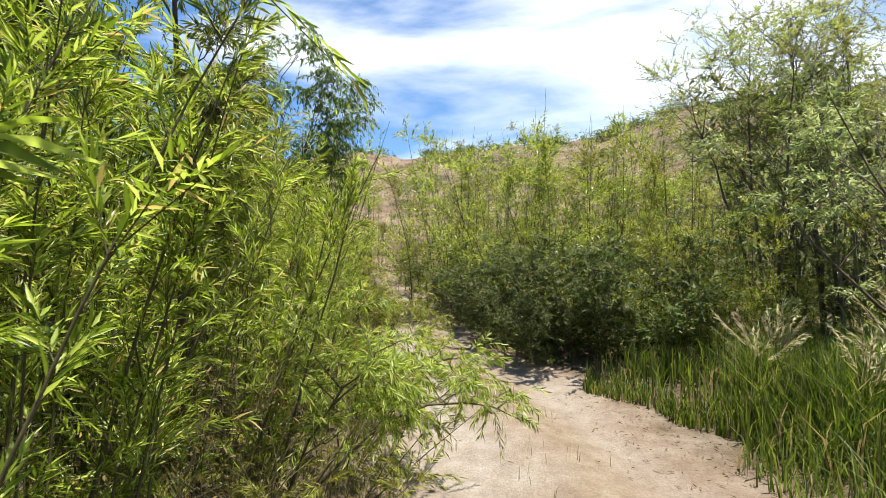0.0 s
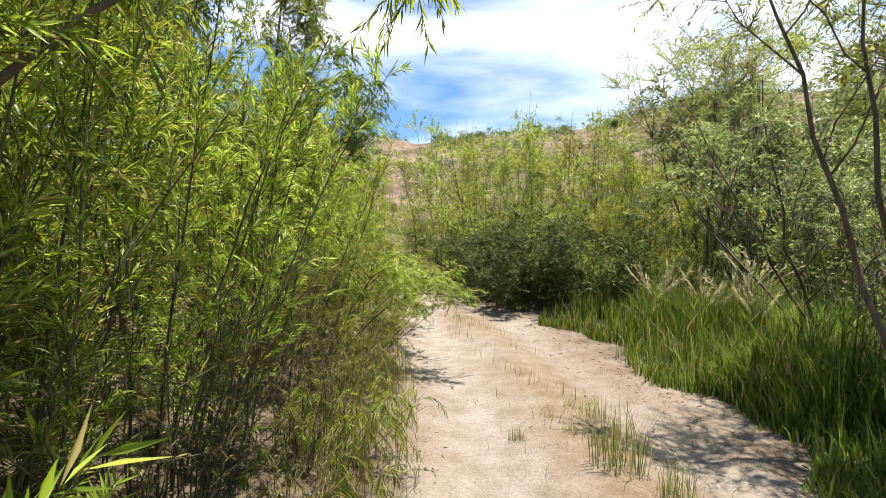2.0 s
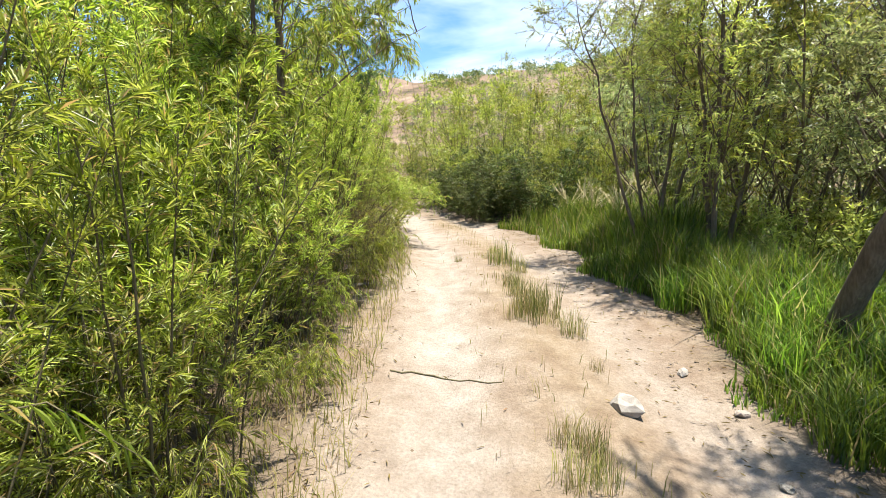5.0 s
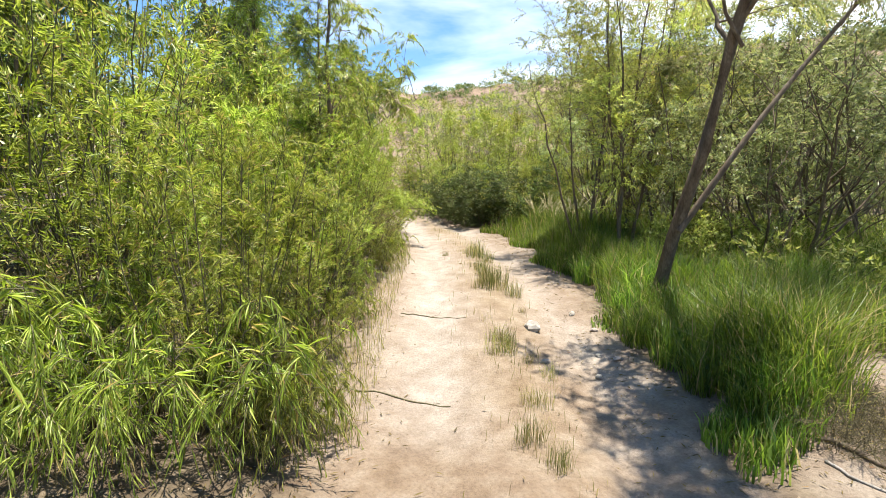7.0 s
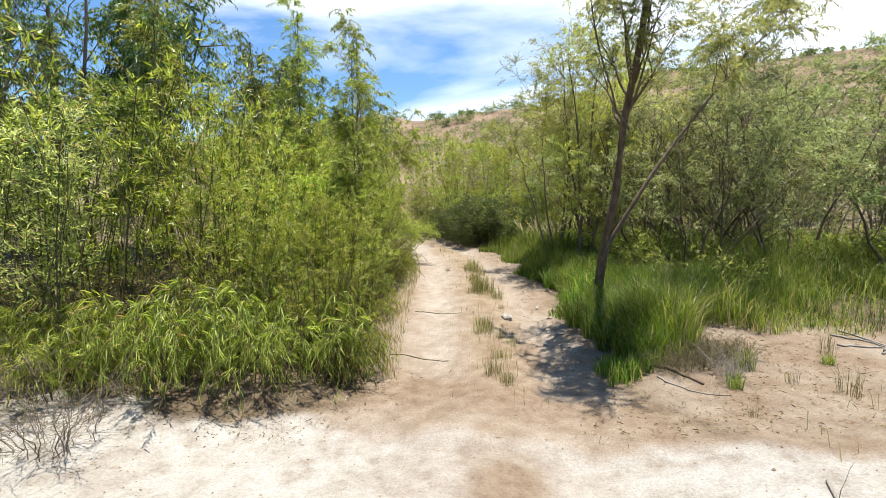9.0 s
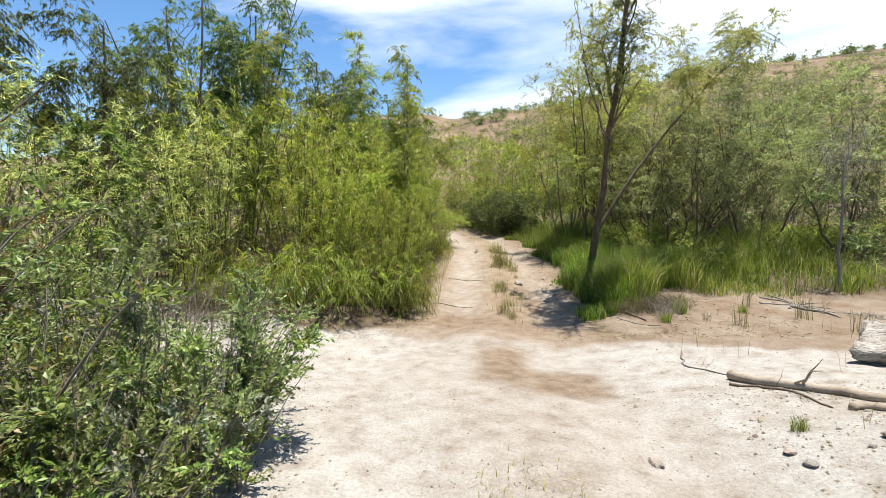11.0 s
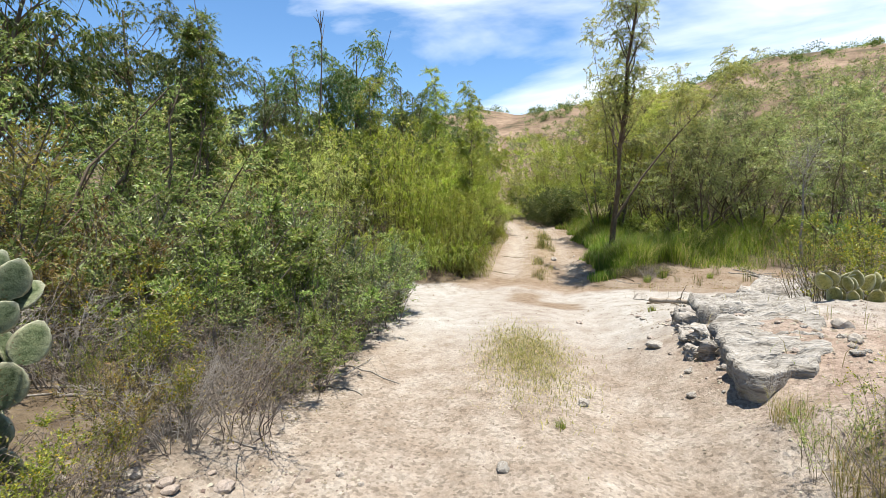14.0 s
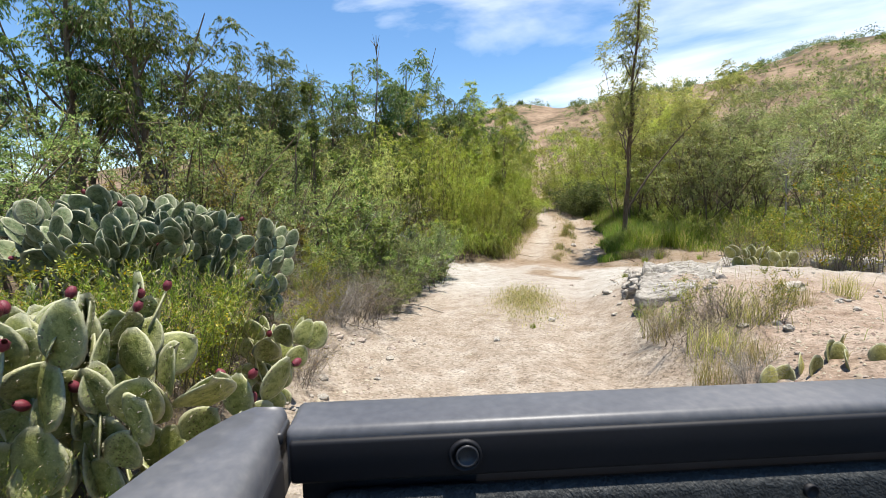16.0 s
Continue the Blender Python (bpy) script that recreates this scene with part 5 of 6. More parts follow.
PADS = {m.name: [pad_mesh(m, w, wv, k) for k, (w, wv) in enumerate(((0.85, 0.3), (0.98, 0.6), (0.75, 0.5), (0.9, 0.9)))] for m in (PAD, PAD_BLUE, PAD_YELLOW)}
SPINES = [spine_mesh(3), spine_mesh(4)]
FRUIT_ME = fruit_mesh()


def prickly_pear(label, seed, mat, x, y, roots, levels, size, reach=0.5, fruits=0, spines=False, sprout=(1, 3)):
    """Pads grow from pads: roots at the ground, each level on the rims of the last."""
    rng = random.Random(seed)
    root = tagged(new("prickly_pear"), label, "cactus")
    root.matrix_basis = pose(x, y, float(ground_z(x, y)) - 0.02)
    rims = []
    current = []
    for _ in range(roots):
        a, r = rng.uniform(0, 2 * math.pi), reach * math.sqrt(rng.random())
        gx_, gy_ = r * math.cos(a), r * math.sin(a)
        dz = float(ground_z(x + gx_, y + gy_) - ground_z(x, y))
        current.append(Matrix.Translation((gx_, gy_, dz - 0.02)) @ pose(0, 0, 0, rng.uniform(-12, 12), rng.uniform(-18, 18), rng.uniform(-35, 75)))
    for level in range(levels):
        nxt = []
        for m in current:
            h = size * rng.uniform(0.72, 1.12)
            ob = part("pad", rng.choice(PADS[mat.name]), root)
            ob.matrix_basis = m @ Matrix.Diagonal((h, h, h, 1))
            if spines:
                sp = part("bristle", rng.choice(SPINES), ob)
                tagged(sp, kind="stuff")
            rims.append((ob, h))
            if level == levels - 1:
                continue
            for _ in range(rng.randint(*sprout)):
                lean = rng.uniform(-55, 55)
                at = m @ Vector((0.40 * h * math.sin(radians(lean)), 0, h * (0.60 + 0.36 * math.cos(radians(lean)))))
                turn = m.to_3x3().to_4x4() @ pose(0, 0, 0, rng.uniform(-11, 11), lean * rng.uniform(0.35, 0.75), rng.uniform(-55, 55))
                up = turn.to_3x3() @ Vector((0, 0, 1))
                if up.z < 0.5:
                    continue
                nxt.append(Matrix.Translation(at) @ turn)
        current = nxt
    for _ in range(fruits):
        ob, h = rng.choice(rims[len(rims) // 3:])
        lean = rng.uniform(-50, 50)
        fr = part("fruit", FRUIT_ME, ob, "ripe dark red fruit")
        k = 0.04 / h
        fr.matrix_basis = pose(0.42 * math.sin(radians(lean)), 0, 0.60 + 0.37 * math.cos(radians(lean)), 0, lean, 0) @ Matrix.Diagonal((k, k, k, 1))
    return root


CACT = "prickly pear cactus with broad spiny grey-green pads and red fruit"
prickly_pear(CACT, 1, PAD, 1.12, -10.3, 6, 4, 0.225, 0.2, 8, True, (1, 2))
prickly_pear(CACT, 2, PAD, 0.86, -10.62, 6, 4, 0.235, 0.24, 6, True, (1, 2))
prickly_pear(CACT, 13, PAD, 0.68, -10.25, 6, 4, 0.235, 0.24, 6, True, (1, 2))
prickly_pear("small prickly pear cactus of upright pads beside the track", 3, PAD, 0.5, -8.98, 5, 4, 0.205, 0.13, 2, True, (1, 2))
prickly_pear("large blue-grey prickly pear cactus with many stacked pads", 4, PAD_BLUE, -1.35, -9.0, 17, 8, 0.185, 0.5, 10, False, (1, 2))
prickly_pear("blue-grey prickly pear cactus below the thorn brush", 5, PAD_BLUE, -0.95, -8.2, 7, 7, 0.19, 0.26, 4, False, (1, 2))
prickly_pear("blue-grey prickly pear cactus below the thorn brush", 12, PAD_BLUE, -0.48, -7.74, 6, 4, 0.2, 0.26, 2, False, (1, 2))
prickly_pear("blue-grey prickly pear cactus below the thorn brush", 6, PAD_BLUE, -1.5, -9.5, 6, 5, 0.2, 0.3, 3, False, (1, 2))
prickly_pear("low yellow-green prickly pear on the stony bank", 7, PAD_YELLOW, 4.45, -3.2, 6, 2, 0.19, 0.32, 0, False, (1, 2))
prickly_pear("low yellow-green prickly pear on the stony bank", 8, PAD_YELLOW, 5.05, -3.15, 7, 2, 0.19, 0.4, 0, False, (1, 2))
prickly_pear("small yellow-green prickly pear beside a straw bush", 9, PAD_YELLOW, 3.98, -7.68, 4, 1, 0.17, 0.16, 0, True, (1, 1))
prickly_pear("small yellow-green prickly pear beside a straw bush", 10, PAD_YELLOW, 4.35, -7.45, 5, 1, 0.16, 0.25, 0, True, (1, 1))

# ---- rocks ----
ROCK = rough_material("pale_limestone", (0.235, 0.20, 0.16), (0.385, 0.35, 0.295), (0.50, 0.475, 0.42), 5, 40, 0.9, 0.9, 0.02, (1, 1, 3))
ROCK_DARK = rough_material("weathered_limestone", (0.099, 0.081, 0.062), (0.186, 0.161, 0.130), (0.291, 0.260, 0.217), 6, 45, 0.9, 0.9, 0.02, (1, 1, 3))
LEDGE = rough_material("fissured_limestone", (0.09, 0.078, 0.062), (0.30, 0.272, 0.232), (0.47, 0.445, 0.395), 7, 30, 1.0, 0.9, 0.05, (0.7, 2.4, 3))
STRIATED = rough_material("striated_limestone", (0.08, 0.068, 0.052), (0.275, 0.254, 0.218), (0.39, 0.37, 0.33), 2.6, 11, 1.0, 0.92, 0.05, (1.2, 7, 5))
STONE = rough_material("field_stone", (0.20, 0.155, 0.122), (0.31, 0.258, 0.212), (0.42, 0.37, 0.315), 8, 60, 0.6, 0.9)


def clipped(poly, p, q, gap):
    """The part of a polygon that lies nearer to p than to q, less half the joint."""
    d = (q - p) / np.linalg.norm(q - p)
    off = float((p + q) @ d) / 2 - gap
    out = []
    for a, b in zip(poly, np.roll(poly, -1, axis=0)):
        fa, fb = a @ d - off, b @ d - off
        if fa <= 0:
            out.append(a)
        if fa * fb < 0:
            out.append(a + (b - a) * fa / (fa - fb))
    return np.array(out)


def plate_arrays(rng, poly, top, low, rough=1.0, worn=0.0):
    """A block of rock: ragged plan, stepped broken sides, uneven worn top. top and low: heights."""
    pts = []
    for a, b in zip(poly, np.roll(poly, -1, axis=0)):
        k = max(1, int(np.linalg.norm(b - a) / 0.045))
        pts += [a + (b - a) * i / k for i in range(k)]
    if len(pts) % 2:
        pts.append((pts[-1] + pts[0]) / 2)
    pts = np.array(pts)
    n_, mid = len(pts), pts.mean(0)
    o = rng.uniform(0, 50, 3)
    rag = np.array([[noise.noise(Vector((p[0] * 9 + o[0], p[1] * 9, k * 7.0))) for k in range(2)] for p in pts])
    pts = pts + rag * 0.04 * rough
    rings = []
    for z, k in ((0, 1.03), (0.35, 0.985), (0.38, 1.02), (0.6, 1.0), (0.63, 0.97), (0.86, 1.0), (1.0, 0.965), (1.02, 0.82), (1.0, 0.6), (1.02, 0.35), (1.01, 0.12)):
        q = mid + (pts - mid) * k * (1 - worn * max(0.0, z - 0.35) ** 1.3)
        if 0 < z < 0.99:
            q = q + rng.normal(0, 0.011 * rough, q.shape)
        zz = low + (top - low) * min(z, 1.0) + (0.035 * rough if z > 0.9 else 0.02) * np.array([noise.noise(Vector((p[0] * 6 + o[1], p[1] * 6 + o[2], z * 3))) + 0.5 * noise.noise(Vector((p[0] * 17, p[1] * 17, z * 3))) for p in q])
        rings.append(np.column_stack([q, zz]))
    m_ = len(rings)
    v = np.concatenate([*rings, [[*mid, top]]])
    f = [[i * n_ + j, i * n_ + (j + 1) % n_, (i + 1) * n_ + (j + 1) % n_, (i + 1) * n_ + j] for i in range(m_ - 1) for j in range(n_)]
    t0 = (m_ - 1) * n_
    f += [[t0 + j, t0 + j + 1, t0 + (j + 2) % n_, len(v) - 1] for j in range(0, n_, 2)]
    return v, np.array(f)


def rock_ledge(label, seed, outline, height, cells, slope=(0.0, 0.0), step=0.05, mat=None, rough=1.0, worn=0.12):
    """Bedrock split by joints into plates that stand at slightly different heights. outline: corners on the ground, anticlockwise."""
    rng = np.random.default_rng(seed)
    poly = np.array(outline, float)
    mid = poly.mean(0)
    base = float(ground_z(*mid))
    root = tagged(new("rock_ledge"), label, "rock")
    root.matrix_basis = pose(mid[0], mid[1], base)
    poly = poly - mid
    lo, hi = poly.min(0), poly.max(0)
    sites = []
    while len(sites) < cells:
        p = rng.uniform(lo, hi)
        if all(np.linalg.norm((p - s) / (hi - lo)) > 0.55 / math.sqrt(cells) for s in sites):
            sites.append(p)
    for p in sites:
        cell = poly
        for q in sites:
            if q is not p and len(cell) > 2:
                cell = clipped(cell, p, q, 0.007)
        if len(cell) < 3:
            continue
        c = cell.mean(0)
        top = height + slope[0] * c[0] + slope[1] * c[1] + rng.uniform(-step, step * 0.6)
        low = min(float(ground_z(*(w + mid))) for w in cell) - base - 0.08
        part("plate", mesh_np("plate", *plate_arrays(rng, cell, max(top, low + 0.1), low, rough, worn), mat or LEDGE), root)
    return root


def layered_rock(label, seed, outline, top, low, lift=(0.0, 0.0), mat=None, rough=1.0, under=0.12):
    """A slab of bedrock with a rippled, striated top and a broken, undercut side. top and low: heights in the world."""
    rng = np.random.default_rng(seed)
    poly = np.array(outline, float)
    mid = poly.mean(0)
    pts = []
    for a, b in zip(poly, np.roll(poly, -1, axis=0)):
        k = max(2, int(np.linalg.norm(b - a) / 0.035))
        pts += [a + (b - a) * i / k for i in range(k)]
    pts = np.array(pts) - mid
    n_, o = len(pts), rng.uniform(0, 50, 3)
    far = np.linalg.norm(pts, axis=1, keepdims=True)
    rag = np.array([noise.noise(Vector((*(p * 4), o[0]))) * 0.7 + noise.noise(Vector((*(p * 13), o[1]))) * 0.5 for p in pts])[:, None]
    pts = pts * (1 + 0.09 * rough * rag / np.maximum(far, 0.3))
    rings = []
    for z, k in ((0.0, 1.0 - under), (0.25, 1.0 - 1.1 * under), (0.45, 1.0 - 0.5 * under), (0.5, 1.0 - 0.7 * under), (0.68, 1.0), (0.72, 0.985), (0.9, 1.015), (1.0, 0.99)):
        q = pts * (k + 0.02 * rough * np.array([noise.noise(Vector((*(p * 9), z * 9 + o[2]))) for p in pts])[:, None])
        rings.append(np.column_stack([q, low + (top - low) * z + 0.012 * rough * np.array([noise.noise(Vector((*(p * 7), z * 5))) for p in pts])]))
    for k in np.linspace(0.95, 0.0, 16):
        q = pts * k
        ripple = np.array([abs(noise.noise(Vector((p[0] * 2.5 + o[0], p[1] * 13 + 3 * p[0], 0)))) + 0.6 * abs(noise.noise(Vector((p[0] * 6 + o[1], p[1] * 31, 2)))) + 1.2 * noise.noise(Vector((p[0] * 2.2, p[1] * 2.2, o[2]))) for p in q])
        rings.append(np.column_stack([q, np.full(n_, top + 0.005) + 0.07 * rough * ripple]))
    v = np.concatenate(rings)
    v[:, 2] += v[:, 0] * lift[0] + v[:, 1] * lift[1]
    m_ = len(rings)
    f = [[i * n_ + j, i * n_ + (j + 1) % n_, (i + 1) * n_ + (j + 1) % n_, (i + 1) * n_ + j] for i in range(m_ - 1) for j in range(n_)]
    ob = tagged(new("limestone_slab", mesh_np("limestone_slab", v, f, mat or LEDGE)), label, "rock", "limestone slabs")
    ob.matrix_basis = pose(mid[0], mid[1], 0)
    return ob


def stone(seed, r, flat=0.6, mat=None, detail=2, rough=0.16):
    """A rounded broken stone."""
    bm = bmesh.new()
    bmesh.ops.create_icosphere(bm, subdivisions=detail, radius=1.0)
    o = Vector((seed * 3.7, seed * 1.3, 0))
    for v in bm.verts:
        k = 1 + rough * 2 * noise.noise(v.co * 1.1 + o) + rough * noise.noise(v.co * 2.7 + o)
        v.co = Vector((v.co.x * k * r, v.co.y * k * r * 0.8, v.co.z * k * r * flat))
    me = bpy.data.meshes.new("stone")
    bm.to_mesh(me)
    bm.free()
    me.materials.append(mat or STONE)
    return me


OUT = "layered pale limestone outcrop with a dark broken edge"
layered_rock(OUT, 81, ((2.92, -5.26), (3.08, -5.36), (3.3, -5.2), (3.48, -5.16), (3.68, -4.86), (3.74, -4.6), (3.3, -4.56), (2.98, -4.62)), 0.56, 0.2, (0.05, 0.0), STRIATED, 1.3)
layered_rock(OUT, 85, ((2.97, -4.54), (3.3, -4.48), (3.74, -4.54), (3.9, -4.0), (3.42, -3.76), (3.08, -3.96)), 0.6, 0.2, (0.06, 0.02), STRIATED, 1.3)
layered_rock(OUT, 84, ((3.04, -3.88), (3.35, -3.7), (3.9, -3.92), (4.15, -3.2), (3.6, -2.65), (3.1, -2.85)), 0.62, 0.2, (0.04, -0.02), STRIATED, 1.3)
rock_ledge("crumbling grey limestone ledge at the edge of the track", 86, ((2.74, -4.45), (2.95, -4.6), (3.06, -3.2), (2.98, -2.75), (2.82, -3.4)), 0.10, 14, (0.4, 0.0), 0.07, LEDGE, 1.7, 0.3)
rock_ledge("broken limestone rubble beside the log", 83, ((3.2, -2.55), (3.9, -2.7), (4.3, -1.8), (3.6, -1.85)), 0.05, 11, (0.05, -0.05), 0.09, ROCK_DARK)
layered_rock("flat pale limestone slab", 94, ((4.1, -1.7), (4.9, -2.0), (5.6, -1.15), (4.6, -0.85)), 0.34, 0.1, (0.03, 0.0), STRIATED)
layered_rock("low pale cracked limestone shelf", 95, ((6.0, -0.8), (7.2, -0.5), (7.1, 0.3), (6.2, 0.1)), 0.5, 0.2, (0, 0), STRIATED)
layered_rock("long smooth pale limestone boulder with an undercut side", 96, ((4.35, -0.15), (4.75, -0.55), (5.4, -0.35), (6.0, 0.45), (5.7, 0.85), (4.9, 0.5)), 0.34, 0.05, (0.03, 0.02), LEDGE, 1.5, 0.2)

SHELF = rough_material("worn_pale_rock", (0.235, 0.20, 0.16), (0.335, 0.298, 0.248), (0.405, 0.375, 0.325), 3.0, 40, 0.5, 0.95, 0.012)
rng_r = random.Random(9)
STONES = [stone(k, 1.0, rng_r.uniform(0.45, 0.8), m, 2, 0.2) for k, m in enumerate((STONE, ROCK, ROCK, SHELF, STONE))]


def loose(x, y, r, turn, label):
    s = tagged(new("stone", STONES[int(turn) % len(STONES)]), label, "stone", "loose stones")
    s.matrix_basis = pose(x, y, float(ground_z(x, y)) + r * 0.18, turn * 3 % 20 - 10, turn % 17 - 8, turn) @ Matrix.Diagonal((r, r, r, 1))


for x, y, r in ((4.6, -5.05, 0.14), (1.02, 4.6, 0.1), (1.05, 3.8, 0.05), (1.75, 3.9, 0.05), (1.5, 3.6, 0.04), (1.7, 4.6, 0.05), (1.6, 4.0, 0.035), (1.55, 5.1, 0.045), (2.55, -4.1, 0.08), (1.45, -6.3, 0.05), (1.9, -5.2, 0.06), (1.83, -2.45, 0.055), (0.05, -7.0, 0.06), (2.35, -3.9, 0.03), (2.6, -2.6, 0.04), (3.75, -5.0, 0.05), (3.85, -4.75, 0.06), (4.0, -4.2, 0.08)):
    loose(x, y, r, rng_r.uniform(0, 360), "single rough pale stone on the ground")
for _ in range(60):
    loose(rng_r.choice((2.8, 2.9, 3.6, 3.9)) + rng_r.uniform(-0.25, 0.2), rng_r.uniform(-5.2, -1.7), rng_r.choice((0.018, 0.022, 0.03, 0.04)), rng_r.uniform(0, 360), "broken piece of pale limestone below the outcrop")
for _ in range(60):
    loose(rng_r.uniform(-0.7, 0.75), rng_r.uniform(-9.0, -6.6), rng_r.choice((0.015, 0.02, 0.026, 0.034, 0.05)), rng_r.uniform(0, 360), "pale stone among dry twigs on the bank")
for _ in range(110):
    y = rng_r.uniform(-9.5, -2.0)
    a, b = road_edges(y)
    x = float(b) + rng_r.uniform(-0.15, 2.6) if rng_r.random() < 0.6 else float(a) - rng_r.uniform(-0.25, 0.8)
    loose(x, y, rng_r.choice((0.016, 0.02, 0.026, 0.034, 0.05)), rng_r.uniform(0, 360), "small loose stone on the gravelly ground")


def gravel(seed, count, y0=-10.5, y1=-1.0):
    rng = np.random.default_rng(seed)
    y = rng.uniform(y0, y1, count)
    l, r = road_edges(y)
    x = l - 0.9 + (r - l + 2.6) * rng.uniform(0, 1, count)
    mid = np.abs((x - (l + r) / 2) / ((r - l) / 2))
    keep = rng.uniform(0, 1, count) < 0.10 + 0.9 * smooth(0.65, 1.05, mid)
    x, y = x[keep], y[keep]
    n_ = len(x)
    size = rng.uniform(0.004, 0.0125, n_) * (1 + 1.2 * (rng.uniform(0, 1, n_) > 0.95))
    base = np.array([[1, 0, 0], [0, 1, 0], [-1, 0, 0], [0, -1, 0], [0, 0, 0.75]], float)
    tri = np.array([[0, 1, 4], [1, 2, 4], [2, 3, 4], [3, 0, 4]])
    a = rng.uniform(0, 6.28, n_)
    c, s = np.cos(a)[:, None], np.sin(a)[:, None]
    pts = base[None] * rng.uniform(0.6, 1.3, (n_, 5, 1))
    pts = np.stack([pts[..., 0] * c - pts[..., 1] * s, pts[..., 0] * s + pts[..., 1] * c, pts[..., 2]], -1) * size[:, None, None]
    pts += np.stack([x, y, ground_z(x, y) + size * 0.1], -1)[:, None]
    f = (np.arange(n_)[:, None, None] * 5 + tri[None]).reshape(-1, 3)
    return pts.reshape(-1, 3), f


GRAVEL = leaf_material("gravel", (0.20, 0.158, 0.12), (0.30, 0.258, 0.212), (0.42, 0.385, 0.335), (0.15, 0.112, 0.085), 0.0, 0.9, 0.15)
tagged(new("gravel", mesh_np("gravel", *gravel(91, 26000), GRAVEL)), "loose pale gravel along the track", "gravel", kind="stuff")

CLOD = leaf_material("soil_clod", (0.19, 0.14, 0.095), (0.27, 0.21, 0.15), (0.35, 0.29, 0.22), None, 0.0, 0.95)
tagged(new("soil_clods", mesh_np("soil_clods", *gravel(92, 3500, -0.6, 11.0), CLOD)), "loose clods of sandy soil along the wheel tracks", "soil", kind="stuff")


# ---- driftwood and fallen sticks ----
WOOD = rough_material("bleached_wood", (0.158, 0.122, 0.086), (0.288, 0.238, 0.180), (0.403, 0.353, 0.288), 7, 60, 0.6, 0.9, 0.008, (0.3, 1, 1))


def log_thing(name, label, mat, a, b, r0, r1, bow, seed, stubs=2):
    rng = np.random.default_rng(seed)
    root = tagged(new(name), label, "driftwood")
    s = np.linspace(0, 1, 12)[:, None]
    line = np.array([*a, 0.0]) * (1 - s) + np.array([*b, 0.0]) * s
    way = unit(line[-1] - line[0])
    side = np.array([-way[1], way[0], 0])
    line = line + side * bow * 4 * s * (1 - s) + rng.normal(0, 0.012, (12, 3))
    rad = (r0 * (1 - s) + r1 * s)[:, 0] * rng.uniform(0.88, 1.12, 12)
    line[:, 2] = ground_z(line[:, 0], line[:, 1]) + rad * 0.8
    o = line[0].copy()
    rad_c = np.concatenate([[0.001], rad, [0.001]])
    line_c = np.concatenate([line[:1] - way * 0.004, line, line[-1:] + way * 0.004])
    part("stem", mesh_np("stem", *tubes((line_c - o)[None], rad_c[None], 9), mat, True), root)
    for _ in range(stubs):
        p, t = along(line[None], np.zeros(1, int), rng.uniform(0.2, 0.9, 1))
        d = unit(t[0] * 0.6 + rng.normal(0, 0.6, 3) + [0, 0, 0.5])
        ln = rng.uniform(0.12, 0.4)
        part("branch", mesh_np("branch", *tubes((p + d * np.linspace(0, ln, 5)[:, None] + rng.normal(0, 0.01, (5, 3)) - o)[None], np.array([[0.4, 0.33, 0.25, 0.17, 0.05]]) * r1, 5), mat), root)
    root.matrix_basis = Matrix.Translation(o)
    return root


log_thing("fallen_log", "bleached fallen log lying on the rock shelf", WOOD, (2.9, -0.85), (3.9, -1.65), 0.045, 0.03, -0.14, 1, 5)
log_thing("fallen_log", "short bleached log piece beside rubble", WOOD, (3.3, -1.8), (3.8, -1.95), 0.03, 0.025, 0.05, 2, 1)
# dark line beside the log, built as a thin tapered stem
log_thing("dead_branch", "thin dark tapered stem with stubs on the rock shelf", BARK, (2.8, -1.0), (3.2, -1.75), 0.014, 0.007, 0.06, 3, 4)
log_thing("dead_branch", "grey forked dead branch beside the brush pile", DEAD_TWIG, (2.55, 2.3), (3.0, 1.7), 0.010, 0.005, -0.12, 4, 6)
log_thing("dead_branch", "grey forked dead branch beside the brush pile", DEAD_TWIG, (2.8, 0.1), (2.95, -0.75), 0.012, 0.006, -0.16, 5, 5)
log_thing("dead_branch", "short dark stick under the verge grass", BARK, (2.5, 2.85), (2.9, 2.0), 0.022, 0.014, 0.02, 6, 1)
log_thing("dead_branch", "thin fallen stick across the wheel track", TWIG, (-0.6, 3.1), (0.2, 2.95), 0.008, 0.005, 0.04, 7, 1)
log_thing("dead_branch", "thin fallen stick across the wheel track", TWIG, (-0.5, 5.0), (0.25, 4.85), 0.007, 0.004, 0.03, 8, 1)
log_thing("dead_branch", "grey branch stuck in the bank", DEAD_TWIG, (5.4, 3.0), (5.7, 2.3), 0.03, 0.012, 0.06, 9, 3)
for k, (ax_, ay_, bx_, by_) in enumerate(((5.2, 3.6, 5.8, 2.6), (5.4, 3.7, 5.6, 2.5), (5.0, 3.2, 5.9, 2.9), (5.3, 2.9, 6.0, 3.3))):
    log_thing("dead_branch", "dead grey stick in a loose bundle on the sand", DEAD_TWIG, (ax_, ay_), (bx_, by_), 0.014, 0.007, 0.05, 230 + k, 3)
log_thing("dead_branch", "bleached broken branch leaning in the thicket", DEAD_TWIG, (-1.45, 6.4), (-1.05, 7.0), 0.028, 0.02, 0.03, 10, 2)


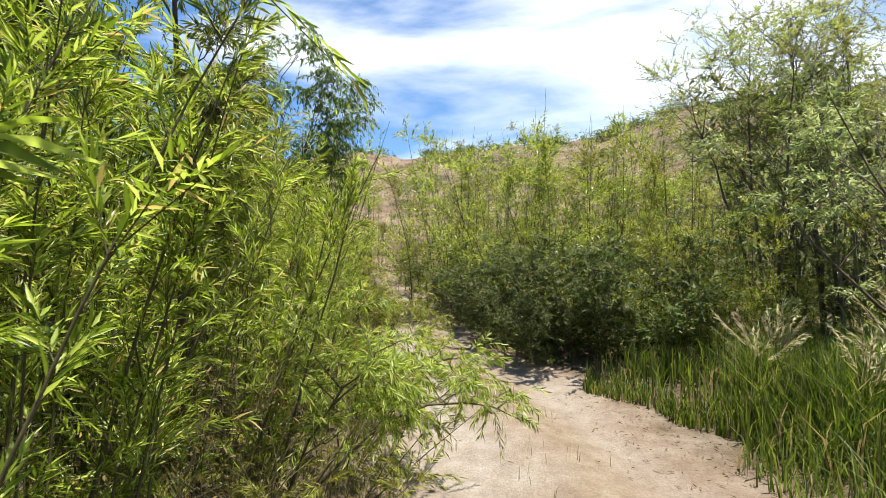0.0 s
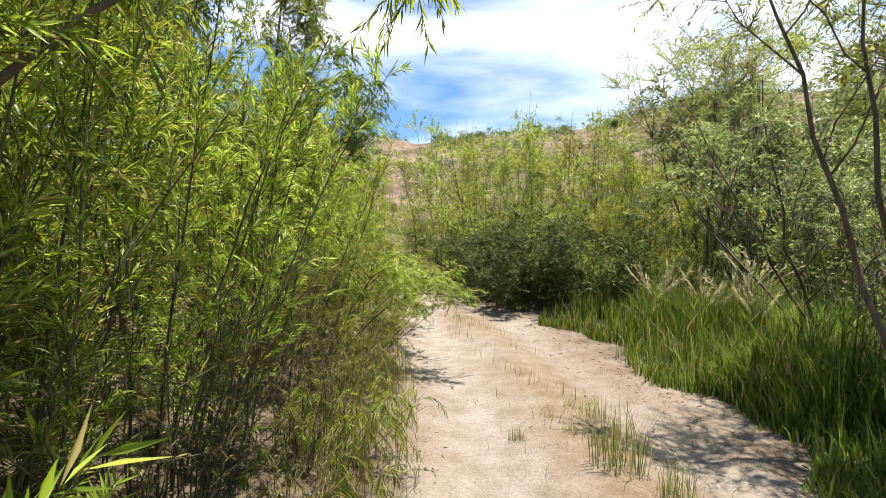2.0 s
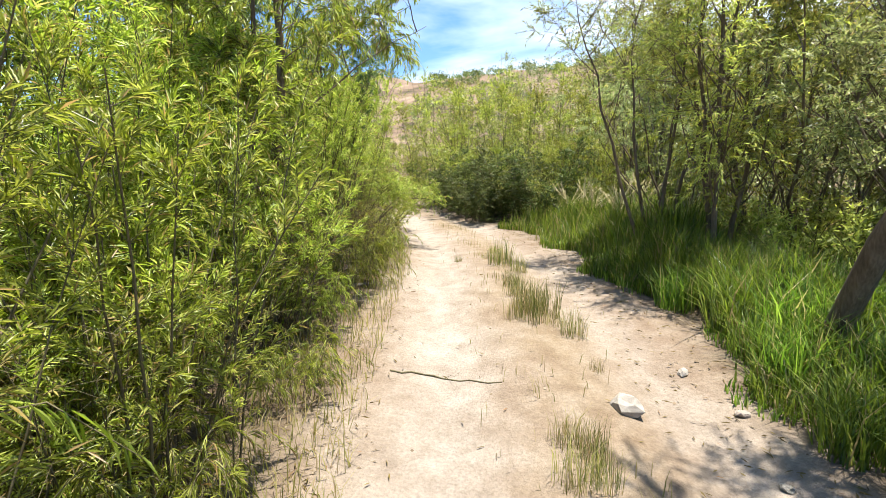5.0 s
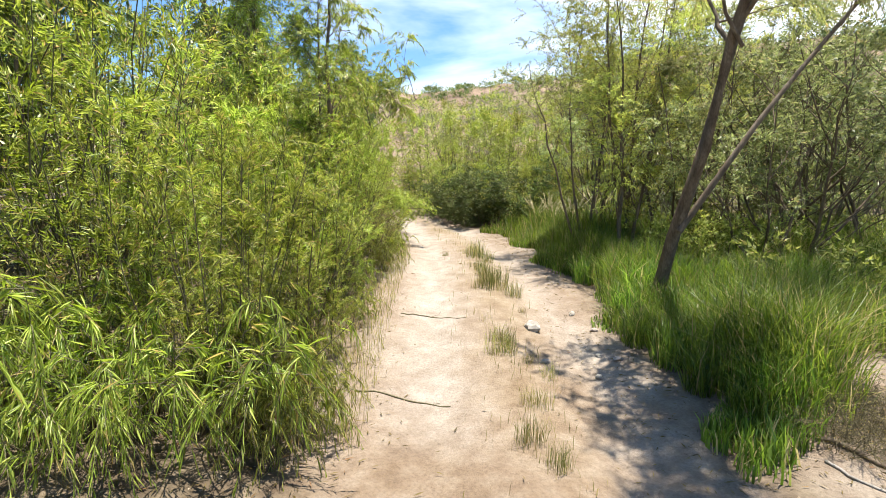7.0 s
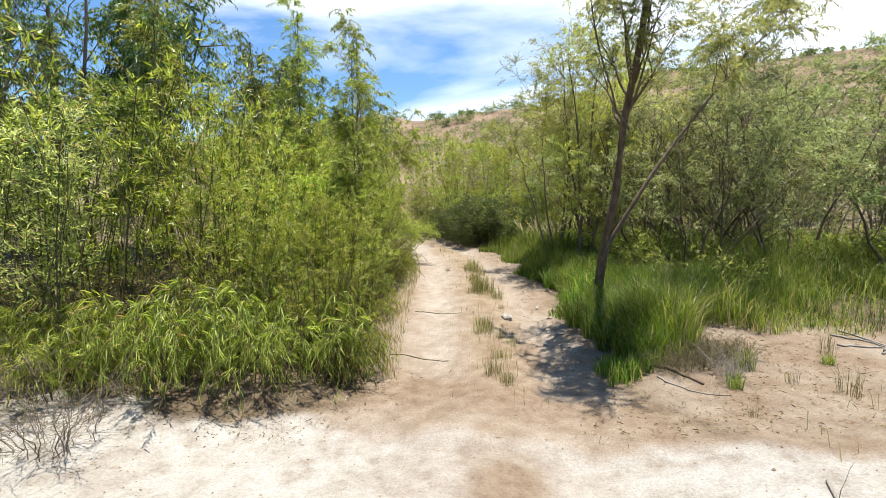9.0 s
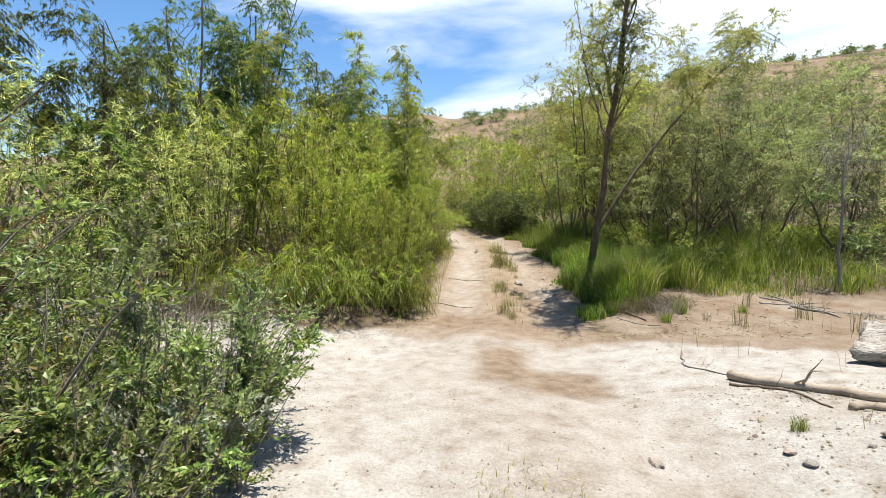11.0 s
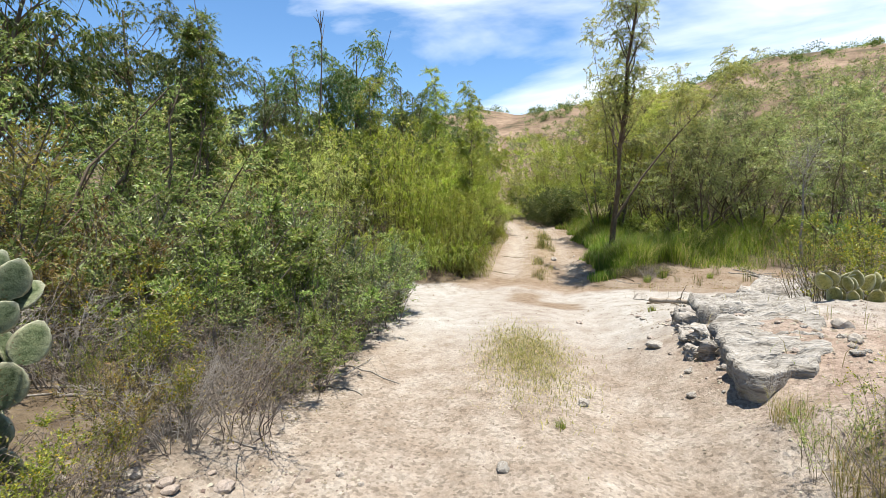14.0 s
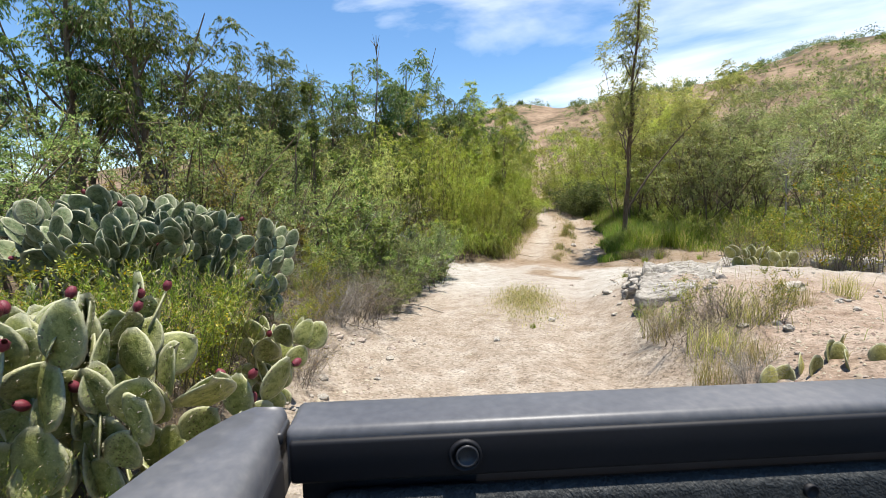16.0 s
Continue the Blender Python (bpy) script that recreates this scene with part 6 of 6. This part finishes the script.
rng_k = random.Random(31)
for k in range(16):
    sx_, sy_, sa_ = rng_k.uniform(-1.1, -0.25), rng_k.uniform(-7.4, -4.4), rng_k.uniform(0, 6.28)
    ln_ = rng_k.uniform(0.35, 0.9)
    log_thing("dead_branch", "long grey dead stick on the dry brush", DEAD_TWIG, (sx_, sy_), (sx_ + ln_ * math.cos(sa_), sy_ + ln_ * math.sin(sa_)), rng_k.uniform(0.006, 0.011), 0.005, rng_k.uniform(-0.06, 0.06), 200 + k, 3)


def litter_arrays(seed, count, x0, x1, y0, y1):
    """Fallen sticks and dry leaves, too small to tell apart."""
    rng = np.random.default_rng(seed)
    x, y = rng.uniform(x0, x1, count), rng.uniform(y0, y1, count)
    l, r = road_edges(y)
    u = np.abs((x - (l + r) / 2) / ((r - l) / 2))
    keep = rng.uniform(0, 1, count) < smooth(0.55, 1.1, u) + 0.03 + 0.4 * np.exp(-(((x - (l + r) / 2) / ((r - l) / 2) - 0.68) / 0.25) ** 2)
    x, y = x[keep], y[keep]
    p = np.stack([x, y, ground_z(x, y) + 0.012], -1)
    a = rng.uniform(0, 6.28, len(x))
    return leaf_arrays(rng, p, np.stack([np.cos(a), np.sin(a), rng.normal(0.05, 0.15, len(x))], -1), 0.06, 0.009, 0.05)


tagged(new("dry_litter", mesh_np("dry_litter", *litter_arrays(95, 18000, -4, 5, 0.8, 13), RUSTY)), "dry fallen leaves and sticks under the brush", "litter", kind="stuff")


# ---- the pickup truck at the end of the drive ----
PLASTIC = rough_material("grey_plastic_cap", (0.055, 0.056, 0.062), (0.082, 0.083, 0.089), (0.125, 0.122, 0.122), 3.5, 60, 0.25, 0.42, 0.003)
BLACK = rough_material("black_trim_and_gap_shade", (0.004, 0.004, 0.005), (0.006, 0.006, 0.008), (0.010, 0.010, 0.012), 6, 120, 0.1, 0.6, 0.002)
DARK_GREY = rough_material("dark_grey_plastic", (0.02, 0.02, 0.022), (0.03, 0.03, 0.032), (0.042, 0.042, 0.045), 6, 120, 0.1, 0.4, 0.002)
LINER = rough_material("bed_liner", (0.012, 0.013, 0.013), (0.022, 0.024, 0.024), (0.05, 0.052, 0.05), 60, 240, 1.0, 0.6, 0.006)
RUBBER = rough_material("tyre_rubber", (0.012, 0.012, 0.012), (0.02, 0.02, 0.02), (0.045, 0.04, 0.035), 10, 80, 0.5, 0.85)
RIM = rough_material("steel_rim", (0.2, 0.2, 0.21), (0.3, 0.3, 0.31), (0.4, 0.4, 0.41), 8, 60, 0.1, 0.4)


def bevelled_box(name, lo, hi, mat, bevel=0.012, segments=3):
    bm = bmesh.new()
    bmesh.ops.create_cube(bm, size=1.0)
    for v in bm.verts:
        v.co = Vector([lo[k] if v.co[k] < 0 else hi[k] for k in range(3)])
    bmesh.ops.bevel(bm, geom=bm.edges[:], offset=bevel, segments=segments, affect="EDGES", profile=0.5)
    me = bpy.data.meshes.new(name)
    bm.to_mesh(me)
    bm.free()
    me.polygons.foreach_set("use_smooth", np.ones(len(me.polygons), bool))
    me.materials.append(mat)
    return me


def rail_mesh(x_in, profile, z_top, depth, mat):
    """A bed rail: plan outline in y with its outer edge, rounded over on the inner and outer side."""
    ys = np.array([p[0] for p in profile])
    xo = np.array([p[1] for p in profile])
    xi = np.full(len(ys), x_in)
    cols = []
    for k, dz in ((0.0, -depth), (0.0, -0.035), (0.04, -0.012), (0.14, 0.0), (0.86, 0.002), (0.96, -0.012), (1.0, -0.035), (1.0, -depth * 1.6)):
        cols.append(np.stack([xi + (xo - xi) * k, ys, np.full(len(ys), z_top + dz)], -1))
    v = np.stack(cols, 1)
    nn, kk = v.shape[:2]
    f = [[i * kk + j, i * kk + j + 1, (i + 1) * kk + j + 1, (i + 1) * kk + j] for i in range(nn - 1) for j in range(kk - 1)]
    f += [[0, 1, 2, 3], [0, 3, 4, 7], [4, 5, 6, 7]]
    e = (nn - 1) * kk
    f += [[e + 3, e + 2, e + 1, e], [e + 7, e + 4, e + 3, e], [e + 7, e + 6, e + 5, e + 4]]
    return mesh_np("bed_rail", v.reshape(-1, 3), f, mat, True)


def disc_arrays(r, depth, sides=28):
    a = np.arange(sides) * 2 * np.pi / sides
    rings = [np.stack([k * r * np.cos(a), np.full(sides, y), k * r * np.sin(a)], -1) for k, y in ((1, 0), (1, -depth), (0.8, -depth * 1.1), (0.78, -depth * 0.5), (0.05, -depth * 0.5))]
    v = np.concatenate(rings)
    f = [[i * sides + j, i * sides + (j + 1) % sides, (i + 1) * sides + (j + 1) % sides, (i + 1) * sides + j] for i in range(len(rings) - 1) for j in range(sides)]
    return v, np.array(f)


def pickup_bed(x, y, z, pitch, lean, turn):
    """The rear of a pickup, from just behind the cab to the tailgate; local +y points out over the tailgate."""
    root = tagged(new("pickup_truck"), "dark grey pickup truck bed with closed tailgate and black liner", "truck")
    TOP = 1.27
    outer = [(-1.0, -0.375), (-0.4, -0.375), (0.1, -0.372), (0.35, -0.366), (0.5, -0.349), (0.56, -0.331), (0.63, -0.303), (0.68, -0.272), (0.705, -0.245)]
    gate = part("tailgate", bevelled_box("tailgate", (-0.178, 0.640, TOP - 0.083), (1.24, 0.736, TOP), PLASTIC, 0.013, 4), root)
    part("tailgate_lip", bevelled_box("tailgate_lip", (-0.172, 0.634, TOP - 0.080), (1.234, 0.648, TOP - 0.016), BLACK, 0.006, 3), gate)
    part("outer_skin", bevelled_box("outer_skin", (-0.17, 0.70, 0.74), (1.23, 0.735, TOP - 0.086), PLASTIC, 0.01, 2), gate)
    # added black sheet that stands in for the shade in the gap above the liner
    part("inner_panel", bevelled_box("inner_panel", (-0.165, 0.671, 0.76), (1.225, 0.698, TOP - 0.086), BLACK, 0.004, 2), gate)
    part("liner_panel", bevelled_box("liner_panel", (-0.13, 0.628, 0.80), (1.19, 0.669, TOP - 0.102), LINER, 0.02, 3), gate)
    badge = part("round_stop", mesh_np("round_stop", *disc_arrays(0.024, 0.006), BLACK, True), gate, "round black rubber stop")
    badge.matrix_basis = pose(0.075, 0.6335, TOP - 0.046)
    face = part("disc_face", mesh_np("disc_face", *disc_arrays(0.0165, 0.004), DARK_GREY, True), badge)
    face.matrix_basis = pose(0.002, -0.004, 0.001)
    button = part("liner_button", mesh_np("liner_button", *disc_arrays(0.011, 0.006), BLACK, True), gate)
    button.matrix_basis = pose(0.60, 0.6275, TOP - 0.128)
    rail = part("bed_rail", rail_mesh(-0.188, outer, TOP + 0.004, 0.12, PLASTIC), root)
    part("post_face", bevelled_box("post_face", (-0.2, 0.30, 0.82), (-0.183, 0.652, TOP - 0.05), BLACK, 0.006, 2), rail)
    part("latch", bevelled_box("latch", (-0.214, 0.652, TOP - 0.03), (-0.184, 0.70, TOP - 0.012), DARK_GREY, 0.004, 2), rail)
    part("bed_rail", rail_mesh(1.25, [(q, 1.062 - o) for q, o in outer], TOP + 0.004, 0.12, PLASTIC), root)
    part("bed_side", bevelled_box("bed_side", (-0.372, -1.0, 0.62), (-0.20, 0.62, TOP - 0.10), PLASTIC, 0.02, 2), root)
    part("bed_side", bevelled_box("bed_side", (1.262, -1.0, 0.62), (1.434, 0.62, TOP - 0.10), PLASTIC, 0.02, 2), root)
    part("bed_floor", bevelled_box("bed_floor", (-0.205, -1.0, 0.72), (1.267, 0.63, 0.79), LINER, 0.01, 2), root)
    part("bumper", bevelled_box("bumper", (-0.3, 0.70, 0.52), (1.36, 0.84, 0.68), BLACK, 0.03, 3), root)
    for wx in (-0.26, 1.32):
        bm = bmesh.new()
        bmesh.ops.create_cone(bm, cap_ends=True, segments=36, radius1=0.37, radius2=0.37, depth=0.24)
        bmesh.ops.bevel(bm, geom=[e for e in bm.edges if abs(e.verts[0].co.z - e.verts[1].co.z) < 1e-5], offset=0.035, segments=3, affect="EDGES")
        me = bpy.data.meshes.new("tyre")
        bm.to_mesh(me)
        bm.free()
        me.materials.append(RUBBER)
        wheel = part("wheel", me, root)
        wheel.matrix_basis = pose(wx, -0.25, 0.37, 0, 90, 0)
        hub = part("rim", mesh_np("rim", *disc_arrays(0.21, 0.02), RIM, True), wheel)
        hub.matrix_basis = pose(0, 0, 0.125 if wx > 0 else -0.125, 90 if wx > 0 else -90, 0, 0)
    root.matrix_basis = pose(x, y, z, pitch, lean, turn)
    return root


pickup_bed(2.896, -11.491, 0.133, 1.55, 0.29, 26.33)
